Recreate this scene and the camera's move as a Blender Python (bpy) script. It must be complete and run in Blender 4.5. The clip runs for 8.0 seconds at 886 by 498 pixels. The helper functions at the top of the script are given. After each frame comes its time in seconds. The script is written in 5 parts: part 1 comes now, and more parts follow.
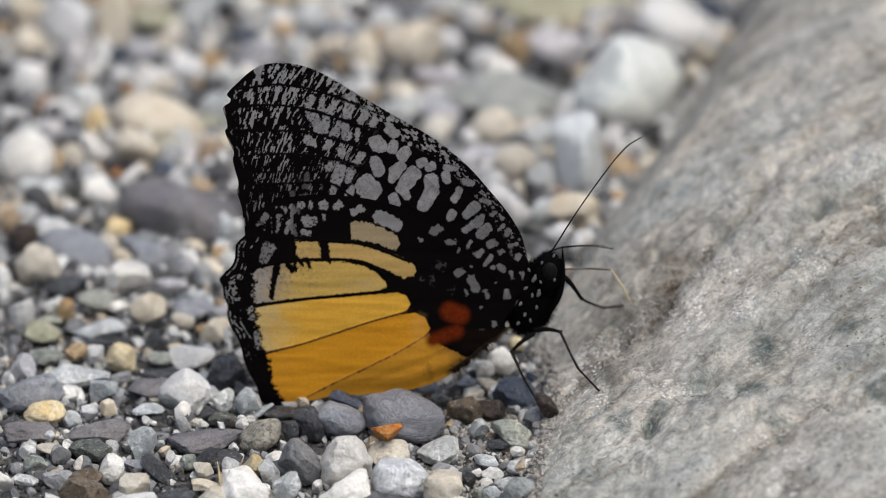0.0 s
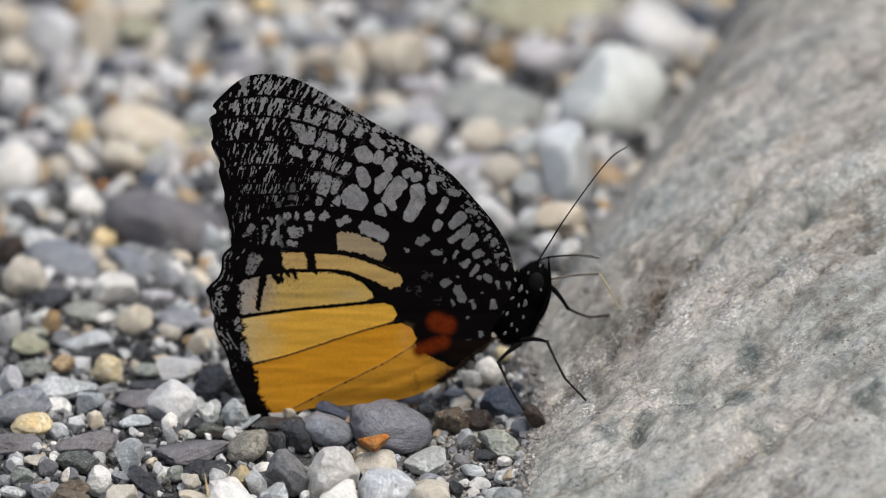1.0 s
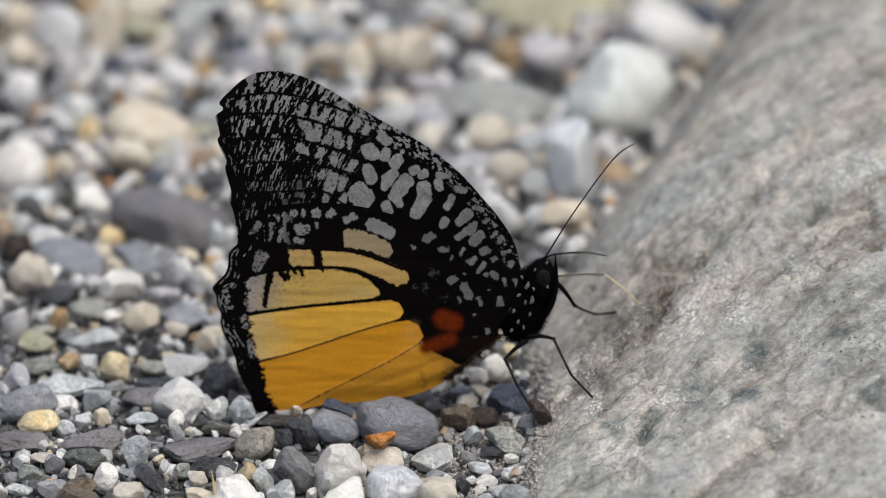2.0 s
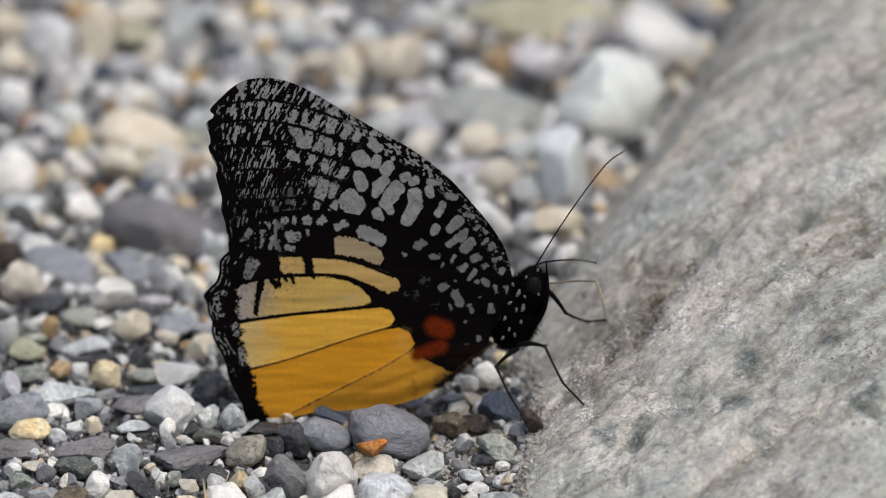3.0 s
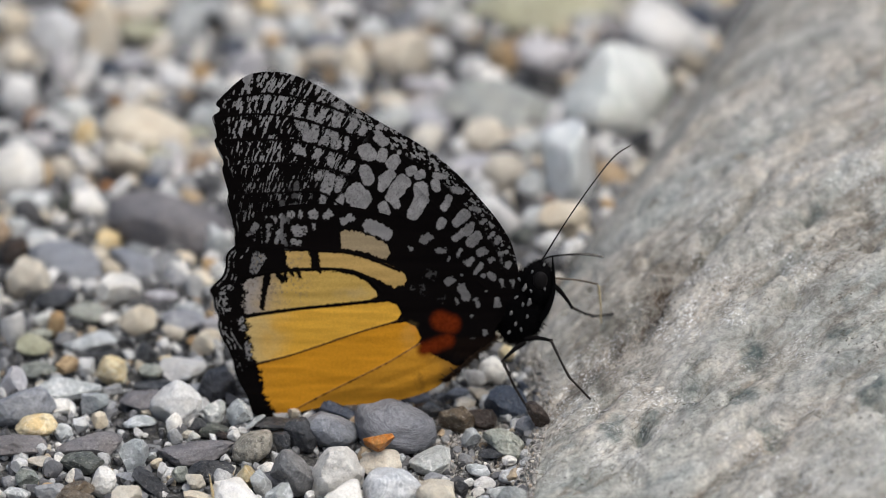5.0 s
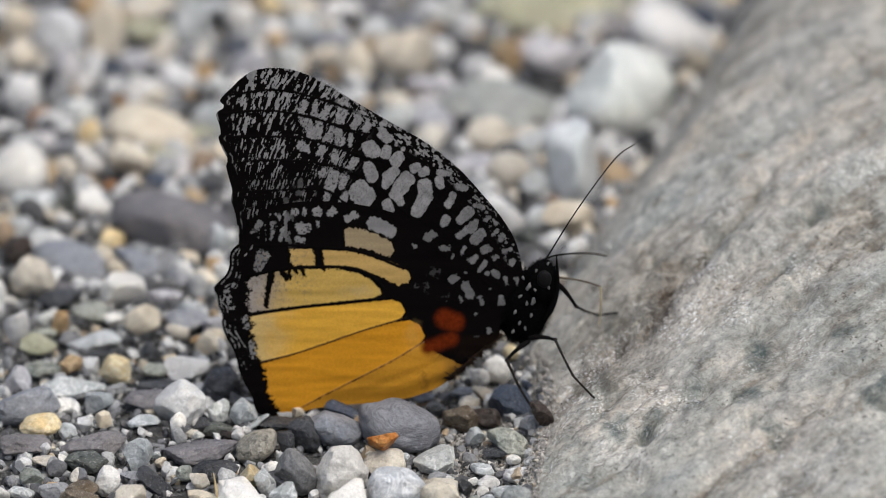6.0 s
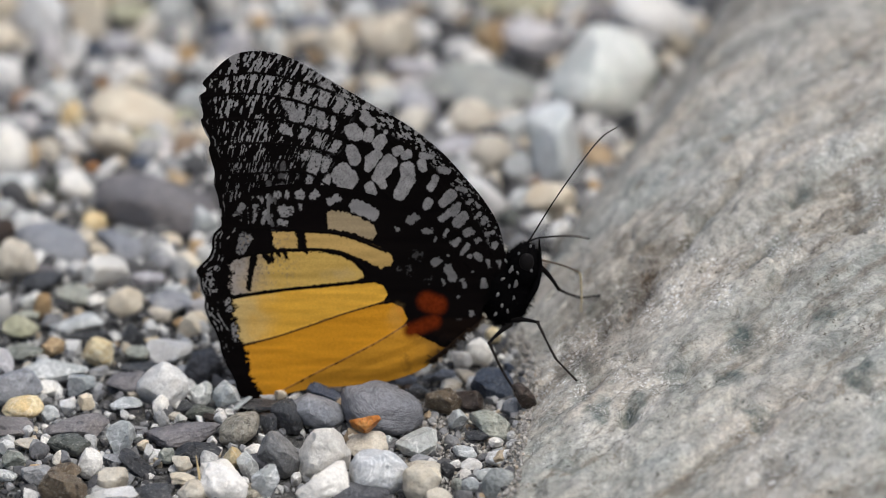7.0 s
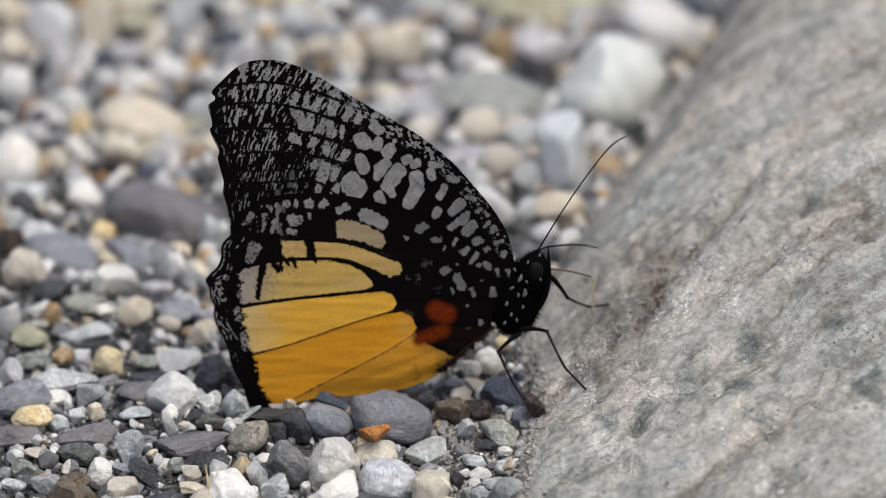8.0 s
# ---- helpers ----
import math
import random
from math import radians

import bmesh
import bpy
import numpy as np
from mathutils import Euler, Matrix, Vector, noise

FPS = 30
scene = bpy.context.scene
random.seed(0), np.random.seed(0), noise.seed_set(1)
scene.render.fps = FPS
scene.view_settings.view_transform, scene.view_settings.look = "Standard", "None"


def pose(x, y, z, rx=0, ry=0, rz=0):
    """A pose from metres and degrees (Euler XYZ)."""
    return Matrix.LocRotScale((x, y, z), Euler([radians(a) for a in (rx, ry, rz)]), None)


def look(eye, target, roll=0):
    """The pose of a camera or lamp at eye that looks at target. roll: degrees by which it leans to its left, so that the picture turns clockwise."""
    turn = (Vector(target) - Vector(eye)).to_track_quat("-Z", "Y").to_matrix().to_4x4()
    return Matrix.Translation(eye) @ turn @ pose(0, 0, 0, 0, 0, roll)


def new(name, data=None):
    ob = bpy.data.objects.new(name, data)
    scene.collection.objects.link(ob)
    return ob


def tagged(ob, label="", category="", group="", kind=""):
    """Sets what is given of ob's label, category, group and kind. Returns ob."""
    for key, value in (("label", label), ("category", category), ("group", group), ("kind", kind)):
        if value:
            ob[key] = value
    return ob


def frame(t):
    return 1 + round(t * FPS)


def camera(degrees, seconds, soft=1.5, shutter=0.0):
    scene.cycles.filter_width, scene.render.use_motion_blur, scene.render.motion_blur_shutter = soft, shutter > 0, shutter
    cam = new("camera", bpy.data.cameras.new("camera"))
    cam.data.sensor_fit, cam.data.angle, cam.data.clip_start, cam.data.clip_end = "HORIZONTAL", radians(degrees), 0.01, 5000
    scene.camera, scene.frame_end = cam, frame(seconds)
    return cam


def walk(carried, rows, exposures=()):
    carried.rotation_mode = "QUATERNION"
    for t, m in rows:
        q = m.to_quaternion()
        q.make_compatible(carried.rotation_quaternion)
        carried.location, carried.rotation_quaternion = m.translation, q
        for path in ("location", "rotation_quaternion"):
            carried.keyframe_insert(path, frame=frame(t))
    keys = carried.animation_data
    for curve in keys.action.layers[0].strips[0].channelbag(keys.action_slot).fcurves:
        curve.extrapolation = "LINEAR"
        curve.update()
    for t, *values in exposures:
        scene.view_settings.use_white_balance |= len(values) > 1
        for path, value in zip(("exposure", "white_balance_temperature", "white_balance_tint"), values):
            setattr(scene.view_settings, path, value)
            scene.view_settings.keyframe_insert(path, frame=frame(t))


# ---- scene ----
cam = camera(5.01, 8.0, 0.95)
EYE = (0, -1.1782, 0.5729)
PATH = [
    (0.00, -0.00176, -0.00056, 0.02230, 0.203),
    (0.20, -0.00109, -0.00100, 0.02135, 0.182),
    (0.40, -0.00006, -0.00085, 0.02168, 0.161),
    (0.50, -0.00016, -0.00056, 0.02229, 0.151),
    (0.70, 0.00040, -0.00048, 0.02246, 0.091),
    (0.85, 0.00049, -0.00021, 0.02305, 0.045),
    (1.00, 0.00000, 0.00000, 0.02350, -0.000),
    (1.20, -0.00065, -0.00003, 0.02343, -0.008),
    (1.50, 0.00002, 0.00005, 0.02361, -0.020),
    (1.70, -0.00035, -0.00025, 0.02297, -0.035),
    (2.80, -0.00031, 0.00027, 0.02408, -0.119),
    (3.00, 0.00031, 0.00026, 0.02406, -0.134),
    (3.20, 0.00027, 0.00005, 0.02361, -0.121),
    (3.50, -0.00059, 0.00001, 0.02352, -0.102),
    (3.70, -0.00017, -0.00010, 0.02329, -0.108),
    (4.00, 0.00068, 0.00044, 0.02445, -0.118),
    (4.20, 0.00007, -0.00016, 0.02315, -0.161),
    (4.50, 0.00010, 0.00003, 0.02357, -0.226),
    (4.70, -0.00026, 0.00002, 0.02353, -0.235),
    (5.80, -0.00082, -0.00011, 0.02327, -0.283),
    (6.00, -0.00100, -0.00008, 0.02333, -0.292),
    (6.20, -0.00024, -0.00011, 0.02326, -0.278),
    (6.50, 0.00052, -0.00010, 0.02330, -0.258),
    (6.70, 0.00090, -0.00057, 0.02228, -0.245),
    (7.00, 0.00123, -0.00102, 0.02130, -0.226),
    (7.20, 0.00103, -0.00130, 0.02070, -0.218),
    (7.50, 0.00140, -0.00099, 0.02137, -0.205),
    (7.80, 0.00054, -0.00063, 0.02215, -0.263),
    (8.00, 0.00007, -0.00053, 0.02235, -0.301),
]
walk(cam, [(t, look(EYE, (x, y, z), roll)) for t, x, y, z, roll in PATH], exposures=[(0.0, 0.0, 6200, 7), (8.0, 0.0, 6200, 7)])
cam.data.dof.use_dof = True
cam.data.dof.focus_distance = 1.294
cam.data.dof.aperture_fstop = 15.5

# ---- light: a bright overcast sky ----
world = bpy.data.worlds.new("sky")
scene.world = world
world.use_nodes = True
wt = world.node_tree
sky = wt.nodes.new("ShaderNodeTexSky")
sky.sky_type, sky.sun_disc = "NISHITA", False
sky.sun_elevation, sky.sun_rotation = radians(67), radians(139)
sky.air_density, sky.dust_density, sky.ozone_density = 1.0, 6.0, 1.0
wt.links.new(sky.outputs[0], wt.nodes["Background"].inputs[0])
wt.nodes["Background"].inputs[1].default_value = 0.15
sun = new("sun", bpy.data.lights.new("sun", "SUN"))
sun.data.energy, sun.data.angle, sun.data.color = 1.5, radians(28), (1.0, 0.985, 0.97)
sun.matrix_world = look((0.28, -0.32, 1.0), (0, 0, 0))


# ---- materials ----
class Nodes:
    """A material's node tree, with short calls to add nodes."""

    def __init__(self, name):
        self.mat = bpy.data.materials.new(name)
        self.mat.use_nodes = True
        self.tree = self.mat.node_tree
        self.bsdf = self.tree.nodes["Principled BSDF"]

    def add(self, kind, **values):
        node = self.tree.nodes.new(kind)
        for key, value in values.items():
            setattr(node, key, value)
        return node

    def link(self, a, b):
        self.tree.links.new(a, b)

    def coords(self, shift=True, scale=(1, 1, 1), turn=(0, 0, 0)):
        """Object coordinates in metres, turned, then stretched by scale."""
        tc = self.add("ShaderNodeTexCoord")
        mp = self.add("ShaderNodeMapping", vector_type="TEXTURE")
        mp.inputs["Scale"].default_value = scale
        mp.inputs["Rotation"].default_value = turn
        self.link(tc.outputs["Object"], mp.inputs["Vector"])
        if shift:
            info = self.add("ShaderNodeObjectInfo")
            mul = self.add("ShaderNodeMath", operation="MULTIPLY")
            mul.inputs[1].default_value = 7.0
            self.link(info.outputs["Random"], mul.inputs[0])
            self.link(mul.outputs[0], mp.inputs["Location"])
        return mp.outputs[0]

    def noise(self, vec, scale, detail=4, rough=0.6, distort=0.0):
        n = self.add("ShaderNodeTexNoise")
        n.inputs["Scale"].default_value, n.inputs["Detail"].default_value = scale, detail
        n.inputs["Roughness"].default_value, n.inputs["Distortion"].default_value = rough, distort
        self.link(vec, n.inputs["Vector"])
        return n.outputs["Fac"]

    def ramp(self, fac, stops):
        r = self.add("ShaderNodeValToRGB")
        while len(r.color_ramp.elements) < len(stops):
            r.color_ramp.elements.new(0.5)
        for el, (pos, col) in zip(r.color_ramp.elements, stops):
            el.position = pos
            el.color = (*col, 1) if not isinstance(col, (int, float)) else (col, col, col, 1)
        self.link(fac, r.inputs[0])
        return r.outputs[0]

    def mix(self, fac, a, b, how="MIX"):
        m = self.add("ShaderNodeMix", data_type="RGBA", blend_type=how)
        for value, socket in ((fac, m.inputs[0]), (a, m.inputs[6]), (b, m.inputs[7])):
            if isinstance(value, (int, float)):
                socket.default_value = value
            elif isinstance(value, tuple):
                socket.default_value = (*value, 1)
            else:
                self.link(value, socket)
        return m.outputs[2]

    def bump(self, height, strength, distance):
        b = self.add("ShaderNodeBump")
        b.inputs["Strength"].default_value, b.inputs["Distance"].default_value = strength, distance
        self.link(height, b.inputs["Height"])
        old = self.bsdf.inputs["Normal"].links
        if old:
            self.link(old[0].from_socket, b.inputs["Normal"])
        self.link(b.outputs[0], self.bsdf.inputs["Normal"])

    def finish(self, colour, rough=0.7, spec=0.4):
        if isinstance(colour, tuple):
            self.bsdf.inputs["Base Color"].default_value = (*colour, 1)
        else:
            self.link(colour, self.bsdf.inputs["Base Color"])
        if isinstance(rough, (int, float)):
            self.bsdf.inputs["Roughness"].default_value = rough
        else:
            self.link(rough, self.bsdf.inputs["Roughness"])
        self.bsdf.inputs["Specular IOR Level"].default_value = spec
        return self.mat


def stone_material(name, base, stain, dark, rough=0.65, veins=0.0, specks=0.0, grain=0.8):
    """A pebble's surface: base colour, blotches of stain, fine dark grain of that strength; veins are pale lines, specks pale grains."""
    n = Nodes(name)
    v = n.coords()
    col = n.mix(n.ramp(n.noise(v, 260, 5, 0.65, 0.6), [(0.42, 0.0), (0.68, 1.0)]), base, stain)
    col = n.mix(n.ramp(n.noise(v, 1500, 4, 0.7), [(0.48, 0.0), (0.7, grain)]), col, dark)
    if veins:
        line = n.ramp(n.noise(v, 190, 3, 0.55, 1.2), [(0.47, 0.0), (0.5, veins), (0.53, 0.0)])
        col = n.mix(line, col, tuple(min(1.0, c * 1.8 + 0.12) for c in base))
    if specks:
        col = n.mix(n.ramp(n.noise(v, 2600, 2, 0.6), [(0.6, 0.0), (0.68, specks)]), col, (0.6, 0.58, 0.52))
    info = n.add("ShaderNodeObjectInfo")
    col = n.mix(1.0, col, n.ramp(info.outputs["Random"], [(0.0, (0.84, 0.85, 0.86)), (0.5, (0.97, 0.965, 0.955)), (1.0, (1.1, 1.07, 1.0))]), "MULTIPLY")
    col = n.mix(1.0, col, n.ramp(n.noise(v, 3300, 4, 0.8, 0.5), [(0.34, 0.8), (0.5, 1.02), (0.64, 1.16)]), "MULTIPLY")
    col = n.mix(1.0, col, n.ramp(n.noise(v, 130, 3, 0.5, 0.5), [(0.35, (0.84, 0.83, 0.82)), (0.5, (1.0, 1.0, 1.0)), (0.65, (1.08, 1.06, 1.02))]), "MULTIPLY")
    pits = n.ramp(n.noise(v, 1100, 5, 0.7, 0.6), [(0.3, 0.0), (0.42, 1.0)])
    col = n.mix(grain, col, n.ramp(pits, [(0.0, 0.72), (0.8, 1.03)]), "MULTIPLY")
    n.bump(pits, grain, 0.0005)
    n.bump(n.noise(v, 420, 6, 0.62), 0.3 + 0.65 * grain, 0.0012)
    n.bump(n.noise(v, 2200, 5, 0.75), 0.3 + 0.6 * grain, 0.00035)
    return n.finish(col, n.ramp(n.noise(v, 700), [(0.3, rough - 0.14), (0.7, rough + 0.12)]), 0.35)


STONE = {
    "white": stone_material("white_quartz", (0.71, 0.7, 0.685), (0.58, 0.565, 0.535), (0.4, 0.385, 0.36), 0.5, 0.15, 0.0, 0.4),
    "ivory": stone_material("ivory_quartz", (0.8, 0.775, 0.735), (0.72, 0.69, 0.64), (0.5, 0.47, 0.43), 0.5, 0.1, 0.0, 0.25),
    "pale": stone_material("pale_grey_stone", (0.52, 0.535, 0.53), (0.37, 0.395, 0.39), (0.24, 0.25, 0.25), 0.58, 0.5, 0.0, 0.55),
    "pale2": stone_material("marbled_white_stone", (0.6, 0.61, 0.625), (0.42, 0.44, 0.46), (0.33, 0.34, 0.35), 0.55, 0.5, 0.0, 0.5),
    "block": stone_material("blue_white_marble", (0.7, 0.72, 0.725), (0.52, 0.57, 0.56), (0.34, 0.37, 0.36), 0.6, 0.4, 0.0, 0.5),
    "lilac": stone_material("lilac_grey_stone", (0.52, 0.505, 0.52), (0.4, 0.385, 0.4), (0.25, 0.24, 0.25), 0.6, 0.3, 0.0, 0.5),
    "cream": stone_material("cream_stone", (0.61, 0.56, 0.465), (0.52, 0.45, 0.35), (0.36, 0.31, 0.24), 0.55, 0.1, 0.0, 0.3),
    "yellow": stone_material("yellow_stone", (0.76, 0.66, 0.43), (0.66, 0.47, 0.21), (0.4, 0.29, 0.16), 0.55, 0.3, 0.0, 0.5),
    "orange": stone_material("orange_stone", (0.55, 0.19, 0.025), (0.62, 0.36, 0.14), (0.3, 0.08, 0.012), 0.35, 0.3),
    "rust": stone_material("rust_stone", (0.34, 0.15, 0.045), (0.42, 0.25, 0.11), (0.16, 0.07, 0.03), 0.55, 0.2),
    "tan": stone_material("tan_stone", (0.47, 0.31, 0.15), (0.54, 0.42, 0.27), (0.24, 0.14, 0.07), 0.6, 0.2),
    "olive": stone_material("olive_stone", (0.38, 0.37, 0.25), (0.47, 0.45, 0.33), (0.2, 0.2, 0.13), 0.65, 0.2, 0.0, 0.5),
    "grey": stone_material("grey_slate", (0.2, 0.201, 0.208), (0.29, 0.29, 0.295), (0.085, 0.085, 0.09), 0.55, 0.25, 0.3),
    "slate": stone_material("blue_grey_slate", (0.25, 0.26, 0.285), (0.33, 0.335, 0.355), (0.13, 0.135, 0.15), 0.6, 0.2, 0.1, 0.6),
    "slategreen": stone_material("green_grey_slate", (0.28, 0.295, 0.285), (0.37, 0.375, 0.36), (0.15, 0.16, 0.16), 0.65, 0.2, 0.0, 0.6),
    "darkgrey": stone_material("dark_grey_slate", (0.1, 0.1, 0.107), (0.17, 0.168, 0.175), (0.045, 0.045, 0.05), 0.55, 0.2, 0.25),
    "dark": stone_material("dark_slate", (0.04, 0.042, 0.047), (0.085, 0.088, 0.096), (0.016, 0.016, 0.02), 0.45, 0.2, 0.2),
    "darkgreen": stone_material("dark_green_stone", (0.085, 0.092, 0.08), (0.16, 0.165, 0.145), (0.035, 0.038, 0.033), 0.55, 0.4, 0.4),
    "blue": stone_material("blue_slate", (0.05, 0.064, 0.095), (0.09, 0.105, 0.145), (0.02, 0.024, 0.035), 0.45, 0.2, 0.15),
    "taupe": stone_material("taupe_slate", (0.175, 0.165, 0.172), (0.235, 0.22, 0.225), (0.1, 0.094, 0.098), 0.66, 0.0, 0.15, 0.6),
    "brown": stone_material("brown_stone", (0.042, 0.031, 0.026), (0.08, 0.056, 0.043), (0.02, 0.014, 0.012), 0.35, 0.0, 0.15),
    "green": stone_material("green_grey_stone", (0.33, 0.345, 0.3), (0.47, 0.46, 0.39), (0.1, 0.112, 0.095), 0.5, 0.4),
    "mottled": stone_material("mottled_stone", (0.29, 0.27, 0.225), (0.42, 0.385, 0.32), (0.07, 0.06, 0.045), 0.55, 0.0, 0.6),
    "mottledbrown": stone_material("mottled_brown_stone", (0.13, 0.095, 0.06), (0.25, 0.2, 0.14), (0.05, 0.035, 0.022), 0.4, 0.0, 0.5),
}


def banded_material():
    """Grey slate with fine wavy layers, worn smooth."""
    n = Nodes("banded_slate")
    v = n.coords(False, (5.5, 5.5, 1), (0.45, 0.2, 0.3))
    w = n.noise(v, 6800, 5, 0.7, 0.35)
    col = n.ramp(w, [(0.36, (0.13, 0.13, 0.143)), (0.48, (0.2, 0.2, 0.215)), (0.64, (0.285, 0.285, 0.3))])
    flat = n.coords(False)
    col = n.mix(n.ramp(n.noise(flat, 300, 4), [(0.4, 0.0), (0.7, 0.35)]), col, (0.18, 0.18, 0.19))
    n.bump(w, 0.9, 0.0005)
    n.bump(n.noise(flat, 2200, 4), 0.5, 0.00015)
    return n.finish(col, 0.66, 0.3)


STONE["banded"] = banded_material()


def gravel_material(name, dark, sandy=0.0):
    """Loose small stones: each its own colour; dark is how far the dark ones outnumber the rest."""
    n = Nodes(name)
    geo = n.add("ShaderNodeNewGeometry")
    v = n.coords(False)
    power = n.add("ShaderNodeMath", operation="POWER")
    power.inputs[1].default_value = dark
    n.link(geo.outputs["Random Per Island"], power.inputs[0])
    col = n.ramp(power.outputs[0], [
        (0.0, (0.03, 0.03, 0.033)), (0.2, (0.08, 0.08, 0.085)), (0.38, (0.2, 0.2, 0.205)), (0.52, (0.38, 0.38, 0.37)),
        (0.66, (0.64, 0.63, 0.6)), (0.82, (0.76, 0.74, 0.7)), (0.9, (0.6, 0.54, 0.42)), (0.97, (0.42, 0.3, 0.17)), (1.0, (0.2, 0.13, 0.09))])
    col = n.mix(n.ramp(n.noise(v, 900, 5, 0.7), [(0.4, 0.0), (0.75, 0.7)]), col, (0.2, 0.19, 0.175))
    col = n.mix(1.0, col, n.ramp(n.noise(v, 3000, 4, 0.8), [(0.34, 0.65), (0.5, 1.0), (0.64, 1.12)]), "MULTIPLY")
    col = n.mix(sandy, col, (0.36, 0.33, 0.29))
    n.bump(n.noise(v, 1600, 4), 0.8, 0.0003)
    return n.finish(col, 0.75, 0.25)


def ground_material():
    """Grit with small stones in it, to the horizon."""
    n = Nodes("gritty_sand")
    v = n.coords(False)
    cells = n.add("ShaderNodeTexVoronoi")
    cells.inputs["Scale"].default_value = 330
    n.link(v, cells.inputs["Vector"])
    tone = n.add("ShaderNodeSeparateColor")
    n.link(cells.outputs["Color"], tone.inputs[0])
    # sand tone darkened so that gaps between stones read as deep shade
    col = n.ramp(n.noise(v, 1300, 6, 0.75), [(0.3, (0.02, 0.02, 0.019)), (0.5, (0.065, 0.063, 0.059)), (0.62, (0.17, 0.165, 0.155)), (0.75, (0.4, 0.38, 0.35))])
    stones = n.ramp(tone.outputs[0], [(0.0, (0.08, 0.08, 0.085)), (0.35, (0.3, 0.3, 0.3)), (0.6, (0.55, 0.54, 0.52)), (0.85, (0.66, 0.63, 0.58)), (1.0, (0.45, 0.33, 0.2))])
    col = n.mix(n.ramp(cells.outputs["Distance"], [(0.3, 0.85), (0.5, 0.0)]), col, stones)
    n.bump(cells.outputs["Distance"], 0.8, -0.0012)
    n.bump(n.noise(v, 1300, 6, 0.75), 0.9, 0.0006)
    return n.finish(col, 0.85, 0.25)


def boulder_material():
    """Weathered gneiss: grey-green and bluish bands, cream streaks, grooves browned to deepen their shade, dark spots
    of lichened stone and shaded pits, clustered quartz grains with painted glints.
    """
    n = Nodes("weathered_gneiss")
    streak = n.coords(False, (4.2, 1.0, 1.0), (0.0, 0.0, 0.72))
    flat = n.coords(False)
    col = n.ramp(n.noise(streak, 95, 8, 0.62, 0.5), [(0.36, (0.36, 0.35, 0.308)), (0.45, (0.455, 0.433, 0.378)), (0.53, (0.54, 0.5, 0.425)), (0.62, (0.61, 0.545, 0.45))])
    col = n.mix(n.ramp(n.noise(flat, 26, 6, 0.6, 0.8), [(0.47, 0.0), (0.6, 0.52)]), col, (0.43, 0.462, 0.43))
    col = n.mix(n.ramp(n.noise(flat, 55, 7, 0.65, 0.8), [(0.54, 0.0), (0.64, 0.6)]), col, (0.64, 0.605, 0.535))
    col = n.mix(n.ramp(n.noise(flat, 260, 8, 0.72, 0.5), [(0.5, 0.0), (0.6, 0.3)]), col, (0.66, 0.64, 0.6))
    col = n.mix(n.ramp(n.noise(streak, 300, 7, 0.7, 0.8), [(0.55, 0.0), (0.64, 0.6)]), col, (0.2, 0.155, 0.105))
    col = n.mix(n.ramp(n.noise(flat, 80, 8, 0.7, 0.6), [(0.565, 0.0), (0.64, 0.5)]), col, (0.16, 0.192, 0.18))
    # recesses between the ribs painted darker brown, which deepens their shade
    groove = n.add("ShaderNodeAttribute", attribute_name="groove")
    col = n.mix(n.mix(1.0, groove.outputs["Fac"], n.ramp(n.noise(streak, 420, 6, 0.7), [(0.42, 0.0), (0.6, 0.7)]), "MULTIPLY"), col, (0.2, 0.165, 0.125))
    hair = n.ramp(n.noise(streak, 150, 5, 0.6, 1.6), [(0.482, 0.0), (0.5, 0.55), (0.518, 0.0)])
    col = n.mix(n.mix(1.0, hair, n.ramp(n.noise(flat, 60, 3, 0.5), [(0.5, 0.0), (0.6, 1.0)]), "MULTIPLY"), col, (0.12, 0.1, 0.08))
    # dark green growth spots; those lying on HOLLOWS paint the pits' shade
    lichen_and_pits = n.add("ShaderNodeAttribute", attribute_name="lichen_and_pits")
    col = n.mix(n.mix(0.8, lichen_and_pits.outputs["Fac"], n.ramp(n.noise(flat, 500, 6, 0.75), [(0.4, 0.15), (0.6, 0.9)]), "MULTIPLY"), col, (0.1, 0.13, 0.122))
    stain = n.add("ShaderNodeAttribute", attribute_name="crack_stain")
    col = n.mix(n.mix(1.0, stain.outputs["Fac"], n.ramp(n.noise(flat, 700, 6, 0.7), [(0.35, 0.3), (0.6, 1.0)]), "MULTIPLY"), col, (0.115, 0.083, 0.057))
    col = n.mix(1.0, col, n.ramp(n.noise(flat, 1100, 6, 0.85, 0.5), [(0.38, 0.68), (0.5, 0.99), (0.62, 1.24)]), "MULTIPLY")
    col = n.mix(1.0, col, n.ramp(n.noise(flat, 210, 6, 0.75, 0.8), [(0.38, 0.72), (0.5, 0.99), (0.62, 1.15)]), "MULTIPLY")
    grain = n.noise(flat, 1900, 3, 0.75)
    quartz = n.ramp(n.noise(flat, 2500, 3, 0.65, 0.5), [(0.555, 0.0), (0.595, 1.0)])
    zone = n.ramp(n.noise(flat, 105, 7, 0.7, 0.4), [(0.5, 0.0), (0.62, 0.85)])
    glint = n.add("ShaderNodeAttribute", attribute_name="quartz_glints")
    zone = n.mix(1.0, zone, glint.outputs["Fac"], "ADD")
    # quartz grains, their sparkle painted near-white into the colour
    col = n.mix(n.mix(1.0, quartz, zone, "MULTIPLY"), col, (0.92, 0.91, 0.89))
    specks = n.ramp(n.noise(flat, 1200, 4, 0.75, 0.4), [(0.365, 0.95), (0.4, 0.0)])
